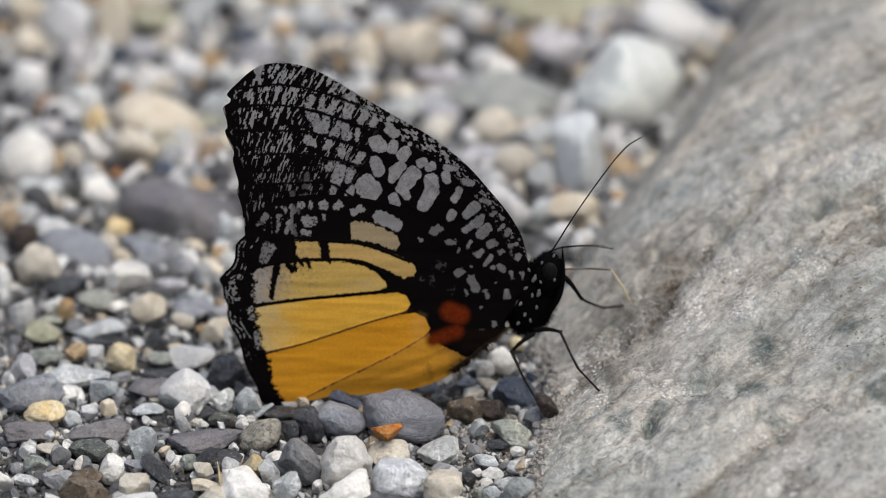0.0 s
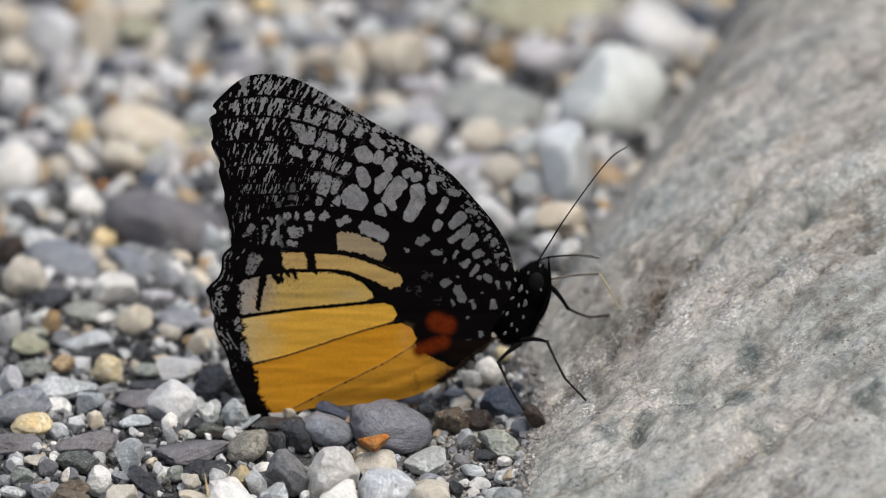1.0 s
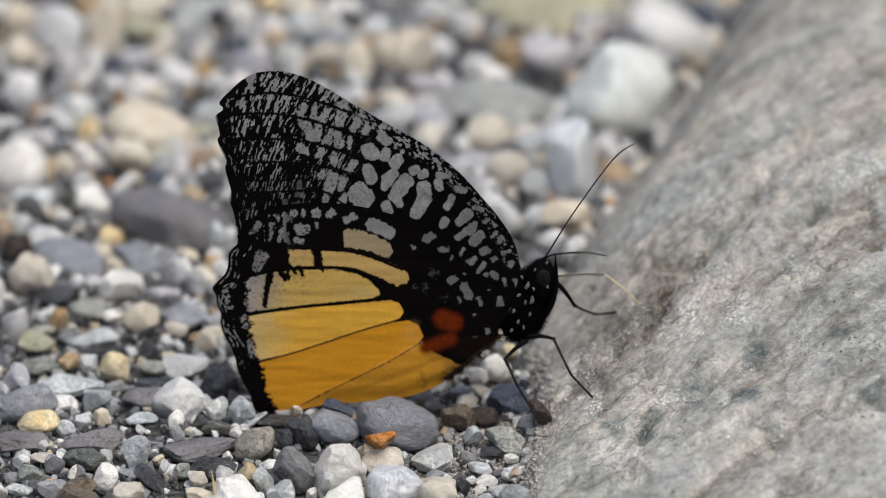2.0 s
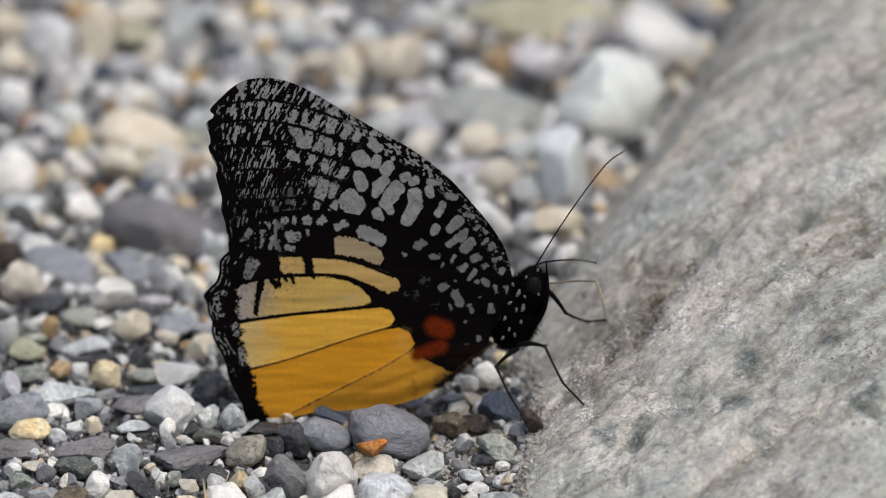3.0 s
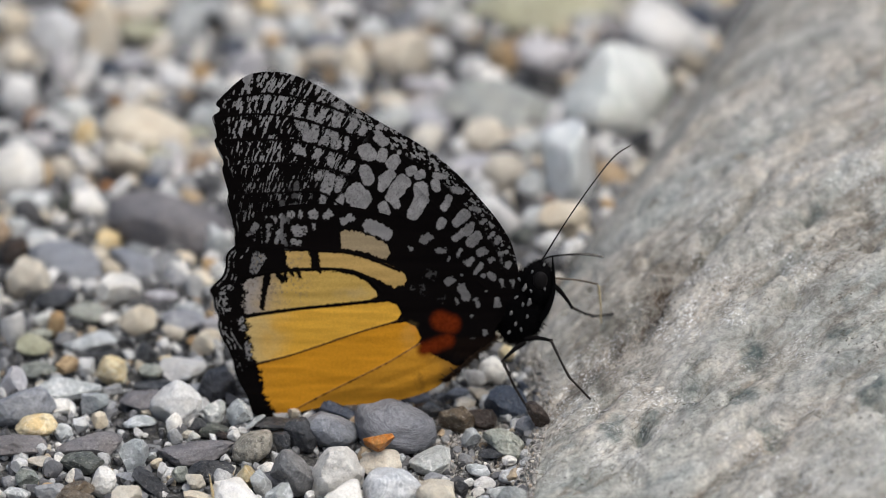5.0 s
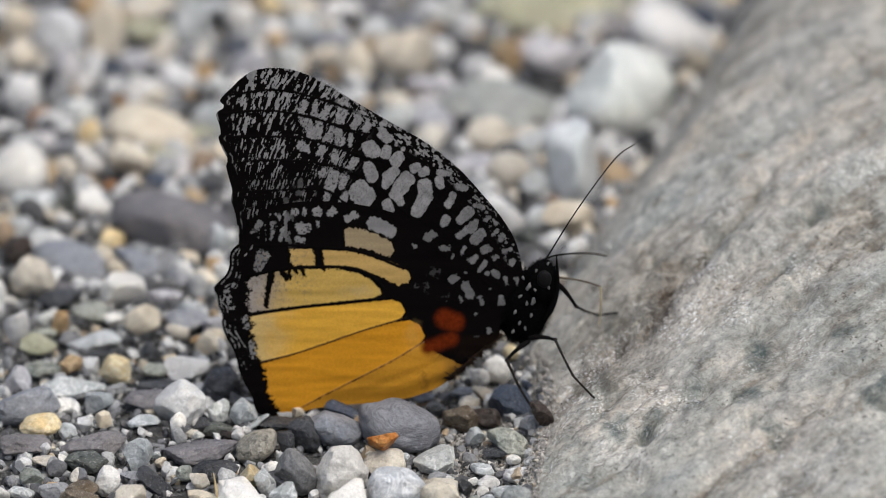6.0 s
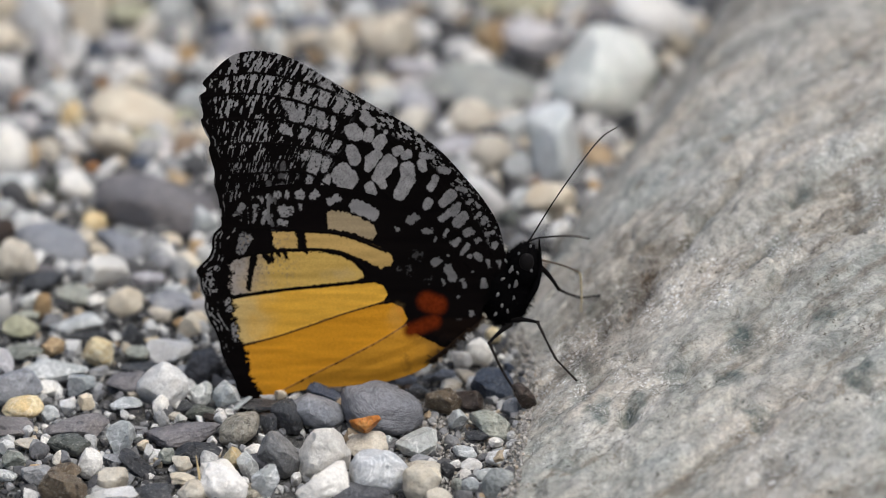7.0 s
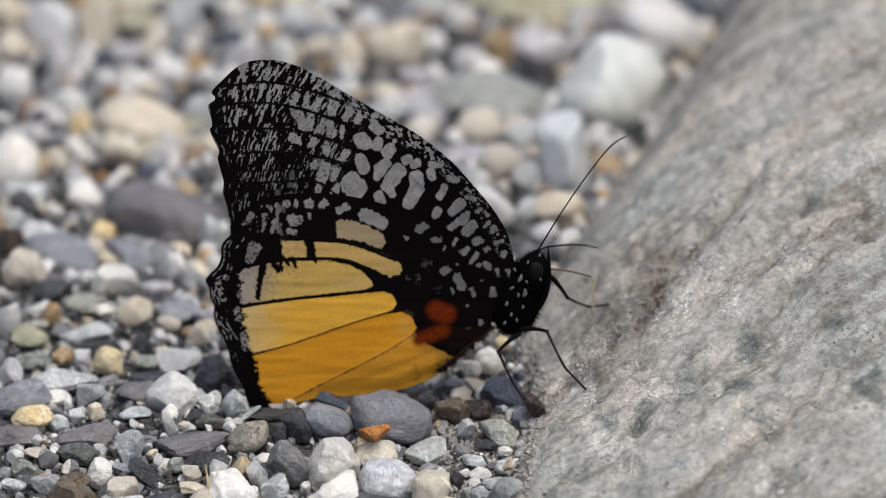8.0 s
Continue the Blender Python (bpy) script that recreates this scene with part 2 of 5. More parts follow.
    col = n.mix(n.mix(1.0, specks, n.ramp(n.noise(flat, 90, 5, 0.6), [(0.42, 0.15), (0.58, 1.0)]), "MULTIPLY"), col, (0.08, 0.068, 0.052))
    n.bump(n.noise(streak, 380, 7, 0.68), 0.8, 0.0018)
    n.bump(n.noise(flat, 650, 6, 0.78, 0.6), 0.6, 0.0008)
    n.bump(n.noise(flat, 1800, 5, 0.75), 0.7, 0.0005)
    return n.finish(col, n.ramp(grain, [(0.5, 0.8), (0.6, 0.4)]), 0.3)


def wing_material():
    """Scaled wing membrane: the pattern of coloured scales, a faint sheen and scale grain."""
    n = Nodes("wing_scales")
    at = n.add("ShaderNodeAttribute", attribute_name="scale_colour")
    v = n.coords(False)
    col = n.mix(n.ramp(n.noise(v, 5200, 3, 0.7), [(0.35, 0.12), (0.6, 0.0)]), at.outputs["Color"], (0.002, 0.002, 0.002), "MIX")
    n.bump(n.noise(v, 5200, 3, 0.7), 0.25, 0.00006)
    return n.finish(col, 0.8, 0.0)


def plain_material(name, colour, rough, spec=0.4, scale=2500.0, depth=0.00005):
    n = Nodes(name)
    v = n.coords(False)
    col = n.mix(n.ramp(n.noise(v, scale, 4), [(0.35, 0.0), (0.7, 0.6)]), colour, tuple(c * 0.5 for c in colour))
    n.bump(n.noise(v, scale, 4), 0.5, depth)
    return n.finish(col, rough, spec)


def antenna_material():
    """Black antenna with narrow pale rings along its length."""
    n = Nodes("ringed_antenna")
    at = n.add("ShaderNodeAttribute", attribute_name="ring")
    return n.finish(n.mix(at.outputs["Fac"], (0.006, 0.005, 0.005), (0.5, 0.46, 0.4)), 0.7, 0.1)


WING, ANTENNA = wing_material(), antenna_material()
FUR = plain_material("black_fur", (0.0035, 0.0033, 0.0035), 0.9, 0.02)
ROOT_HAIR = plain_material("brown_hair", (0.028, 0.016, 0.009), 0.8, 0.1)
EYE_SHELL = plain_material("dark_eye", (0.006, 0.005, 0.005), 0.6, 0.12, 6000, 0.00003)
LEG = plain_material("dark_leg", (0.005, 0.0042, 0.004), 0.75, 0.06)
SHIN = plain_material("brown_shin", (0.022, 0.017, 0.014), 0.7, 0.15, 1800)
TONGUE_ROOT = plain_material("dusky_tongue", (0.13, 0.1, 0.07), 0.5, 0.4)
TONGUE = plain_material("amber_tongue", (0.72, 0.6, 0.36), 0.4, 0.5)
STRAW = plain_material("dry_straw", (0.5, 0.38, 0.2), 0.7, 0.3)
# the chips' colours lean dark to add to the shade between stones
GRAVEL, CHIPS = gravel_material("mixed_gravel", 1.1), gravel_material("dark_chips", 2.4)
GRIT = gravel_material("sandy_grit", 1.1, 0.6)
PALE_GRAVEL = gravel_material("pale_gravel", 1.0)
SAND, GNEISS = ground_material(), boulder_material()


# ---- shapes shared by several things ----
def lattice_noise(pts, seed=0):
    """Smooth noise from -1 to 1 at an array of points (n, 3)."""
    pts = np.asarray(pts, float)
    cell = np.floor(pts).astype(np.int64)
    f = pts - cell
    f = f * f * (3 - 2 * f)
    total = np.zeros(len(pts))
    for i in (0, 1):
        for j in (0, 1):
            for k in (0, 1):
                h = (cell[:, 0] + i) * 374761393 + (cell[:, 1] + j) * 668265263 + (cell[:, 2] + k) * 2147483647 + seed * 974634777
                h = (h ^ (h >> 13)) * 1274126177 & 0x7FFFFFFF
                h = (h ^ (h >> 16)) & 0xFFFF
                w = (f[:, 0] if i else 1 - f[:, 0]) * (f[:, 1] if j else 1 - f[:, 1]) * (f[:, 2] if k else 1 - f[:, 2])
                total += w * (h / 32767.5 - 1)
    return total


def layered(pts, octaves=4, seed=0, gain=0.5):
    total, amp = np.zeros(len(pts)), 1.0
    for o in range(octaves):
        total += amp * lattice_noise(np.asarray(pts) * 2.03 ** o + 17.3 * o, seed + o)
        amp *= gain
    return total


def smooth(lo, hi, x):
    t = np.clip((x - lo) / (hi - lo), 0, 1)
    return t * t * (3 - 2 * t)


FOOT_Y = (-200, -60, -25, 0, 14, 30, 52, 88, 123, 200, 400)
FOOT_X = (2, 6.5, 8.6, 11.0, 9.0, 12.4, 19.0, 30.0, 40.5, 64, 125)


CRACK = ((40.5, 24.6), (38.1, 18.8), (34.3, 14.6), (32.0, 10.7), (29.8, 9.6), (28.0, 8.7), (26.1, 4.0), (24.2, 2.2), (22.0, 1.9), (20.3, -0.6))
HOLLOWS = ((27.2, 4.2), (25.3, 2.1), (21.3, 1.4), (46.7, 15.8), (34.0, 14.9), (24.5, -20.6))
# the first three paint shade into pits, the others are dark green patches
LICHEN_AND_PITS = ((46.7, 15.8), (34.0, 14.9), (24.5, -20.6), (30.4, -15.2), (36.3, -21.1), (22.2, -17.5), (40.4, -28.5), (39.4, -12.3), (50.2, -11.8), (53.3, -26.5))
GLINTS = ((31.4, -0.7), (28.5, -0.8), (35.0, 5.7), (33.1, 10.1), (20.0, 0.1), (17.8, -10.5), (13.4, -7.2), (36.8, -1.0), (24.3, -12.3))


def crack_distance(x, y):
    """Distance in plan to the winding crack in the boulder's face, in millimetres."""
    best = np.full(len(x), 1e9)
    for (x0, y0), (x1, y1) in zip(CRACK, CRACK[1:]):
        t = np.clip(((x - x0) * (x1 - x0) + (y - y0) * (y1 - y0)) / ((x1 - x0) ** 2 + (y1 - y0) ** 2), 0, 1)
        best = np.minimum(best, np.hypot(x - x0 - t * (x1 - x0), (y - y0 - t * (y1 - y0)) * 0.6))
    return best


def boulder_ridges(x, y):
    """Long leaning ribs in the boulder's face, from about -1 to 1."""
    across, along = 0.75 * y - 0.66 * x, 0.75 * x + 0.66 * y
    return layered(np.stack([across / 5.5, along / 26, 0 * x], 1), 4, 9)


def boulder_height(x, y):
    """Height of the boulder's weathered face over the ground, in millimetres."""
    d = x - np.interp(y, FOOT_Y, FOOT_X) - 0.9 * layered(np.stack([y / 9, x / 30, 0 * x], 1), 3, 55)
    face = 20 * (1 - np.exp(-1.0 * np.maximum(d, 0) / 20)) + 0.07 * np.maximum(d, 0) + np.minimum(d, 0) * 2.2
    face = face - 0.008 * np.maximum(d - 150, 0) ** 2 - 0.03 * np.maximum(y - 265, 0) ** 2 - 0.03 * np.maximum(-125 - y, 0) ** 2
    face = face + np.where(y > 0, 0.12, 0.22) * np.clip(y, -50, 110) * smooth(0, 16, d)
    p = np.stack([x, y, 0 * x], 1)
    ridge = boulder_ridges(x, y)
    pits = np.maximum(layered(p / 3.2, 3, 33) - 0.35, 0)
    crack = np.exp(-((crack_distance(x, y) + 0.7 * layered(p / 3, 3, 44)) / 0.55) ** 2)
    for hx, hy in HOLLOWS:
        crack = np.maximum(crack, np.exp(-(np.hypot(x - hx, 0.5 * (y - hy)) / 0.9) ** 2))
    return face + 1.2 * layered(p / 22, 3, 3) * smooth(-2, 12, d) + (1.15 * ridge - 1.6 * pits - 2.6 * crack) * smooth(-4, 6, d) + 0.28 * layered(p / 1.1, 3, 21)


def mesh_from(name, verts, faces, material, shade=True):
    me = bpy.data.meshes.new(name)
    me.from_pydata([tuple(v) for v in np.asarray(verts).tolist()], [], faces if isinstance(faces, list) else faces.tolist())
    me.materials.append(material)
    me.polygons.foreach_set("use_smooth", [shade] * len(me.polygons))
    me.update()
    return me


def ball(level):
    """Points and triangles of a unit ball, cut from an icosahedron."""
    bm = bmesh.new()
    bmesh.ops.create_icosphere(bm, subdivisions=level, radius=1)
    bm.verts.ensure_lookup_table()
    v = np.array([p.co[:] for p in bm.verts])
    f = np.array([[p.index for p in q.verts] for q in bm.faces])
    bm.free()
    return v, f


BALLS = {level: ball(level) for level in (1, 2, 3, 4, 5)}


def stone_shape(rng, level, angular, rough=0.05, cuts=()):
    """A unit stone: lumpy where rounded, cut by broken faces where angular; cuts are broad faces
    seen edge-on from the side that it shows (degrees from level, depth); it fills its box exactly."""
    v, f = BALLS[level]
    v = v * (1 + 0.16 * layered(v * 1.1 + rng.uniform(-50, 50, 3), 2, 5))[:, None]
    planes = [(math.cos(radians(a)), 0.42 * math.sin(radians(a)) - 0.3, 0.9 * math.sin(radians(a)) + 0.1, d) for a, d in cuts]
    for k in range(len(planes) + int(4 + (3 if cuts else 9) * angular)):
        n = np.array(planes[k][:3]) if k < len(planes) else rng.normal(size=3)
        n /= np.linalg.norm(n)
        d = rng.uniform(0.52, 0.86) if angular > 0.3 and not cuts else rng.uniform(0.78, 0.95)
        d = planes[k][3] if k < len(planes) else d
        over = 0.018 * np.logaddexp(0, (v @ n - d) / 0.018)
        v = v - (over * (0.96 if angular > 0.3 else 0.6))[:, None] * n
    v = v * (1 + rough * layered(v * 3.1 + rng.uniform(-50, 50, 3), 5, 8, 0.55))[:, None]
    lo, hi = v.min(0), v.max(0)
    return (v - (lo + hi) / 2) / ((hi - lo) / 2), f


# ---- the ground ----
def build_ground():
    n = 60
    g = np.linspace(-1, 1, n)
    g = np.sign(g) * np.abs(g) ** 4 * 40
    X, Y = np.meshgrid(g, g)
    p = np.stack([X.ravel(), Y.ravel(), np.full(X.size, -0.0008)], 1)
    i = (np.arange(n - 1)[:, None] * n + np.arange(n - 1)).ravel()
    faces = np.stack([i, i + 1, i + n + 1, i + n], 1)
    ob = new("ground", mesh_from("ground", p, faces, SAND))
    tagged(ob, "grey gritty sand of a gravelly river bank", "ground", kind="structure")


def build_boulder():
    """One big weathered boulder whose face slopes up out of the gravel."""
    ys = np.concatenate([np.linspace(-190, -46, 60), np.linspace(-45, 140, 420), np.linspace(142, 330, 80)])
    ds = np.concatenate([np.linspace(-5, 75, 330), np.linspace(75.8, 250, 90)])
    D, Y = np.meshgrid(ds, ys)
    X = D + np.interp(Y, FOOT_Y, FOOT_X)
    z = boulder_height(X.ravel(), Y.ravel())
    p = np.stack([X.ravel(), Y.ravel(), np.maximum(z, -12)], 1) / 1000
    n, m = len(ds), len(ys)
    i = (np.arange(m - 1)[:, None] * n + np.arange(n - 1)).ravel()
    ob = new("boulder", mesh_from("boulder", p, np.stack([i, i + 1, i + n + 1, i + n], 1), GNEISS))
    x, y = X.ravel(), Y.ravel()
    q = np.stack([x, y, 0 * x], 1)
    stain = smooth(1.2, 0.5, crack_distance(x, y) + 1.3 * layered(q / 2.2, 5, 46)) * smooth(34, 28, x)
    stain = np.maximum(stain, 0.55 * smooth(36, 27, x) * smooth(7.0, 1.5, crack_distance(x, y) + 2.4 * layered(q / 3, 4, 47)))
    patch = np.zeros(len(x))
    for gx, gy in GLINTS:
        patch = np.maximum(patch, smooth(3.2, 0.8, np.hypot(x - gx, 0.55 * (y - gy)) + 1.4 * layered(q / 2.5, 3, 48)))
    lichen_and_pits = np.zeros(len(x))
    for gx, gy in LICHEN_AND_PITS:
        lichen_and_pits = np.maximum(lichen_and_pits, smooth(2.6, 0.2, np.hypot(x - gx, 0.6 * (y - gy)) + 1.9 * layered(q / 2.6, 4, 49)))
    groove = smooth(0.0, 0.7, -boulder_ridges(x, y))
    ob.data.attributes.new("groove", "FLOAT", "POINT").data.foreach_set("value", groove.astype(np.float32))
    ob.data.attributes.new("lichen_and_pits", "FLOAT", "POINT").data.foreach_set("value", lichen_and_pits.astype(np.float32))
    ob.data.attributes.new("crack_stain", "FLOAT", "POINT").data.foreach_set("value", stain.astype(np.float32))
    ob.data.attributes.new("quartz_glints", "FLOAT", "POINT").data.foreach_set("value", patch.astype(np.float32))
    tagged(ob, "large weathered grey-green gneiss boulder with cream streaks rising from gravel", "rock")


build_ground()
build_boulder()

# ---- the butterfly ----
# The wings are drawn on a chart of 0.0725 mm units: u to the head, v down; stretched and slanted to fit the camera's
# view.
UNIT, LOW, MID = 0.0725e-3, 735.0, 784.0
VIEW_RISE, VIEW_SLANT = 1.1034, 0.4663


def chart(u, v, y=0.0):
    """The place at depth y (metres) in the butterfly's space that meets a chart point in the camera's view."""
    return np.stack([(u - MID) * UNIT + 0 * v, y + 0 * u, (LOW - v) * UNIT * VIEW_RISE - y * VIEW_SLANT], -1)


def curve_through(points, count):
    """A smooth closed or open curve through chart points (Catmull-Rom)."""
    p = np.array(points, float).reshape(-1, 2)
    q = np.vstack([2 * p[0] - p[1], p, 2 * p[-1] - p[-2]])
    t = np.linspace(0, len(p) - 1 - 1e-6, count)
    i = t.astype(int)
    f = (t - i)[:, None]
    a, b, c, d = q[i], q[i + 1], q[i + 2], q[i + 3]
    return 0.5 * (2 * b + (c - a) * f + (2 * a - 5 * b + 4 * c - d) * f ** 2 + (3 * b - a - 3 * c + d) * f ** 3)


def inside(poly, u, v):
    hit = np.zeros(len(u), bool)
    for (x0, y0), (x1, y1) in zip(poly, np.roll(poly, -1, 0)):
        if y0 != y1:
            cross = (y0 > v) != (y1 > v)
            hit ^= cross & (u < (x1 - x0) * (v - y0) / (y1 - y0) + x0)
    return hit


def wing_sheet(outline, step):
    """A fine even mesh that fills an outline: chart points, quads, and each point's distance to the edge."""
    lo, hi = outline.min(0) - step, outline.max(0) + step
    us, vs = np.arange(lo[0], hi[0], step), np.arange(lo[1], hi[1], step)
    U, V = np.meshgrid(us, vs)
    u, v = U.ravel(), V.ravel()
    ok = inside(outline, u, v)
    n = len(us)
    i = (np.arange(len(vs) - 1)[:, None] * n + np.arange(n - 1)).ravel()
    quads = np.stack([i, i + 1, i + n + 1, i + n], 1)
    quads = quads[ok[quads].sum(1) >= 2]
    used = np.unique(quads)
    back = np.full(len(u), -1)
    back[used] = np.arange(len(used))
    quads, u, v, ok = back[quads], u[used], v[used], ok[used]
    near = np.full(len(u), 1e9)
    for k in range(0, len(u), 4000):
        d2 = (u[k:k + 4000, None] - outline[:, 0]) ** 2 + (v[k:k + 4000, None] - outline[:, 1]) ** 2
        j = d2.argmin(1)
        near[k:k + 4000] = np.sqrt(d2[np.arange(len(j)), j])
        out = ~ok[k:k + 4000]
        w = np.where(out)[0]
        u[k + w], v[k + w], near[k + w] = outline[j[w], 0], outline[j[w], 1], 0
    return u, v, quads[:, ::-1], near


def bars(u, v, rows):
    """Distance to the nearest of some round-ended bars (u0, v0, u1, v1, radius), below 0 inside."""
    best = np.full(len(u), 1e9)
    for u0, v0, u1, v1, r in rows:
        du, dv = u1 - u0, v1 - v0
        t = np.clip(((u - u0) * du + (v - v0) * dv) / max(du * du + dv * dv, 1e-6), 0, 1)
        best = np.minimum(best, np.hypot(u - u0 - t * du, v - v0 - t * dv) - r)
    return best


def line(u, v, points, count=60):
    """Distance to a smooth line through chart points."""
    c = curve_through(points, count)
    return bars(u, v, [(*c[i], *c[i + 1], 0.0) for i in range(count - 1)])


BLACK, WHITE = np.array((0.0042, 0.0034, 0.0033)), np.array((0.27, 0.257, 0.249))


def paint(base, mask, colour):
    return base + mask[:, None] * (np.asarray(colour) - base)


FORE_EDGE = [(915, 520), (908, 470), (896, 430), (872, 392), (842, 356), (800, 310), (748, 268), (690, 234), (640, 206), (590, 176), (545, 151), (505, 137),
             (470, 134), (440, 138), (418, 150), (398, 168), (379, 188), (386, 200), (372, 212), (377, 232), (379, 246), (375, 254), (382, 274), (391, 291),
             (388, 303), (393, 325), (398, 345), (396, 362), (404, 390), (408, 425), (416, 450), (470, 480), (600, 520), (760, 590), (850, 600), (915, 520)]
HIND_EDGE = [(870, 600), (868, 560), (835, 500), (785, 440), (735, 404), (680, 384), (625, 371), (570, 365), (510, 366), (462, 376), (430, 398), (412, 432),
             (394, 452), (391, 476), (384, 492), (363, 513), (368, 530), (370, 546), (377, 562), (376, 578), (382, 598), (393, 616), (402, 640), (406, 660),
             (416, 684), (428, 706), (436, 732), (455, 742), (478, 741), (500, 737), (560, 724), (625, 719), (700, 711), (758, 692), (798, 664), (826, 638), (850, 618), (870, 600)]
FORE_VEINS = [
    [(395, 180), (480, 172), (560, 190), (650, 225), (770, 300), (860, 400), (905, 480)],
    [(380, 212), (450, 207), (520, 215), (600, 240), (700, 285), (800, 370), (890, 490)],
    [(378, 252), (500, 253), (560, 264), (625, 285), (700, 310), (780, 385), (880, 500)],
    [(390, 298), (470, 293), (560, 300), (625, 320), (665, 345), (720, 400), (860, 520)],
    [(398, 350), (480, 345), (560, 345), (610, 375), (680, 390), (760, 430)],
]


def slabs(u, v, rows):
    """Distance to the nearest of some blunt patches (u0, v0, u1, v1, half width at each end), below 0 inside."""
    best = np.full(len(u), 1e9)
    for u0, v0, u1, v1, w0, w1 in rows:
        du, dv = u1 - u0, v1 - v0
        size = max(math.hypot(du, dv), 0.5)
        s = ((u - u0) * du + (v - v0) * dv) / size
        q = np.abs((u - u0) * dv - (v - v0) * du) / size
        w = w0 + (w1 - w0) * np.clip(s / size, 0, 1)
        r = 0.8 * min(w0, w1)
        dx = np.abs(s - size / 2) - size / 2 - 0.5 * w + r
        dy = q - w + r
        best = np.minimum(best, np.hypot(np.maximum(dx, 0), np.maximum(dy, 0)) + np.minimum(np.maximum(dx, dy), 0) - r)
    return best


def swell(x, middle, width):
    return np.exp(-((x - middle) / width) ** 2)


# pale patches of the forewing, from its tip to its root
OUTER = [(527, 191, 521, 211, 5, 6), (548, 191, 545, 211, 3, 4), (571, 198, 559, 219, 5, 6), (597, 190, 590, 224, 8, 8), (613, 232, 626, 217, 8, 7), (632, 239, 640, 229, 7, 6),
         (529, 224, 546, 250, 8, 9), (554, 226, 550, 250, 5, 6), (577, 233, 569, 256, 4, 6), (586, 238, 590, 261, 7, 8), (608, 246, 606, 266, 3, 2),
         (519, 264, 534, 273, 6, 6), (553, 281, 562, 271, 7, 6), (577, 279, 582, 289, 6, 6), (601, 307, 617, 291, 6, 5), (556, 317, 560, 309, 5, 5)]
INNER = [(569, 344, 579, 316, 8, 7), (566, 358, 568, 346, 4, 6), (593, 337, 597, 321, 4, 6), (592, 365, 600, 350, 6, 4), (619, 343, 637, 359, 18, 17), (640, 299, 646, 325, 8, 8),
         (640, 264, 650, 280, 10, 11), (673, 269, 669, 284, 6, 7), (662, 245, 676, 256, 8, 7), (684, 295, 697, 285, 8, 8), (669, 338, 675, 320, 5, 8), (675, 317, 687, 309, 7, 6),
         (685, 351, 710, 322, 9, 11), (692, 358, 695, 368, 5, 4), (737, 332, 741, 350, 11, 12), (742, 352, 723, 382, 12, 10)]
COSTAL = [(671, 366, 676, 379, 7, 8), (717, 307, 727, 303, 7, 6), (732, 314, 742, 310, 6, 6), (763, 326, 767, 337, 6, 5), (764, 313, 783, 317, 3, 3), (796, 338, 811, 342, 4, 3),
          (779, 371, 790, 353, 6, 6), (800, 397, 819, 380, 7, 7), (797, 425, 824, 408, 6, 7), (824, 407, 831, 399, 5, 3), (823, 435, 840, 419, 8, 7), (771, 404, 777, 393, 5, 5),
          (741, 429, 750, 424, 6, 6), (715, 443, 720, 441, 3, 4), (763, 446, 778, 445, 6, 6), (679, 394, 706, 406, 3, 4)]
LEADING = [(661, 230, 671, 226, 4, 4), (627, 207, 635, 211, 4, 4), (688, 266, 690, 261, 3, 3), (701, 274, 702, 269, 4, 4), (825, 358, 834, 362, 3, 3), (826, 371, 841, 376, 3, 3),
           (845, 398, 853, 393, 4, 3), (859, 396, 864, 404, 3, 4), (856, 424, 867, 416, 3, 3), (871, 433, 879, 424, 4, 5), (877, 452, 891, 448, 4, 3), (841, 450, 854, 446, 6, 5),
           (821, 470, 830, 460, 7, 6), (834, 486, 846, 470, 3, 3), (804, 454, 810, 443, 3, 4), (860, 464, 864, 461, 5, 4)]
ROOT = [(848, 492, 850, 489, 4, 3), (859, 487, 867, 497, 5, 5), (890, 477, 895, 469, 6, 5), (880, 498, 884, 511, 3, 4), (900, 501, 901, 511, 4, 3), (807, 490, 810, 490, 3, 3),
        (783, 502, 790, 500, 7, 8), (806, 515, 818, 528, 7, 8), (834, 536, 838, 545, 4, 5), (872, 531, 873, 544, 4, 6), (893, 556, 899, 558, 4, 5), (851, 589, 856, 594, 6, 5),
        (827, 563, 830, 565, 3, 4), (853, 518, 855, 519, 3, 3), (640, 242, 641, 244, 2, 2), (689, 335, 690, 336, 2, 2)]


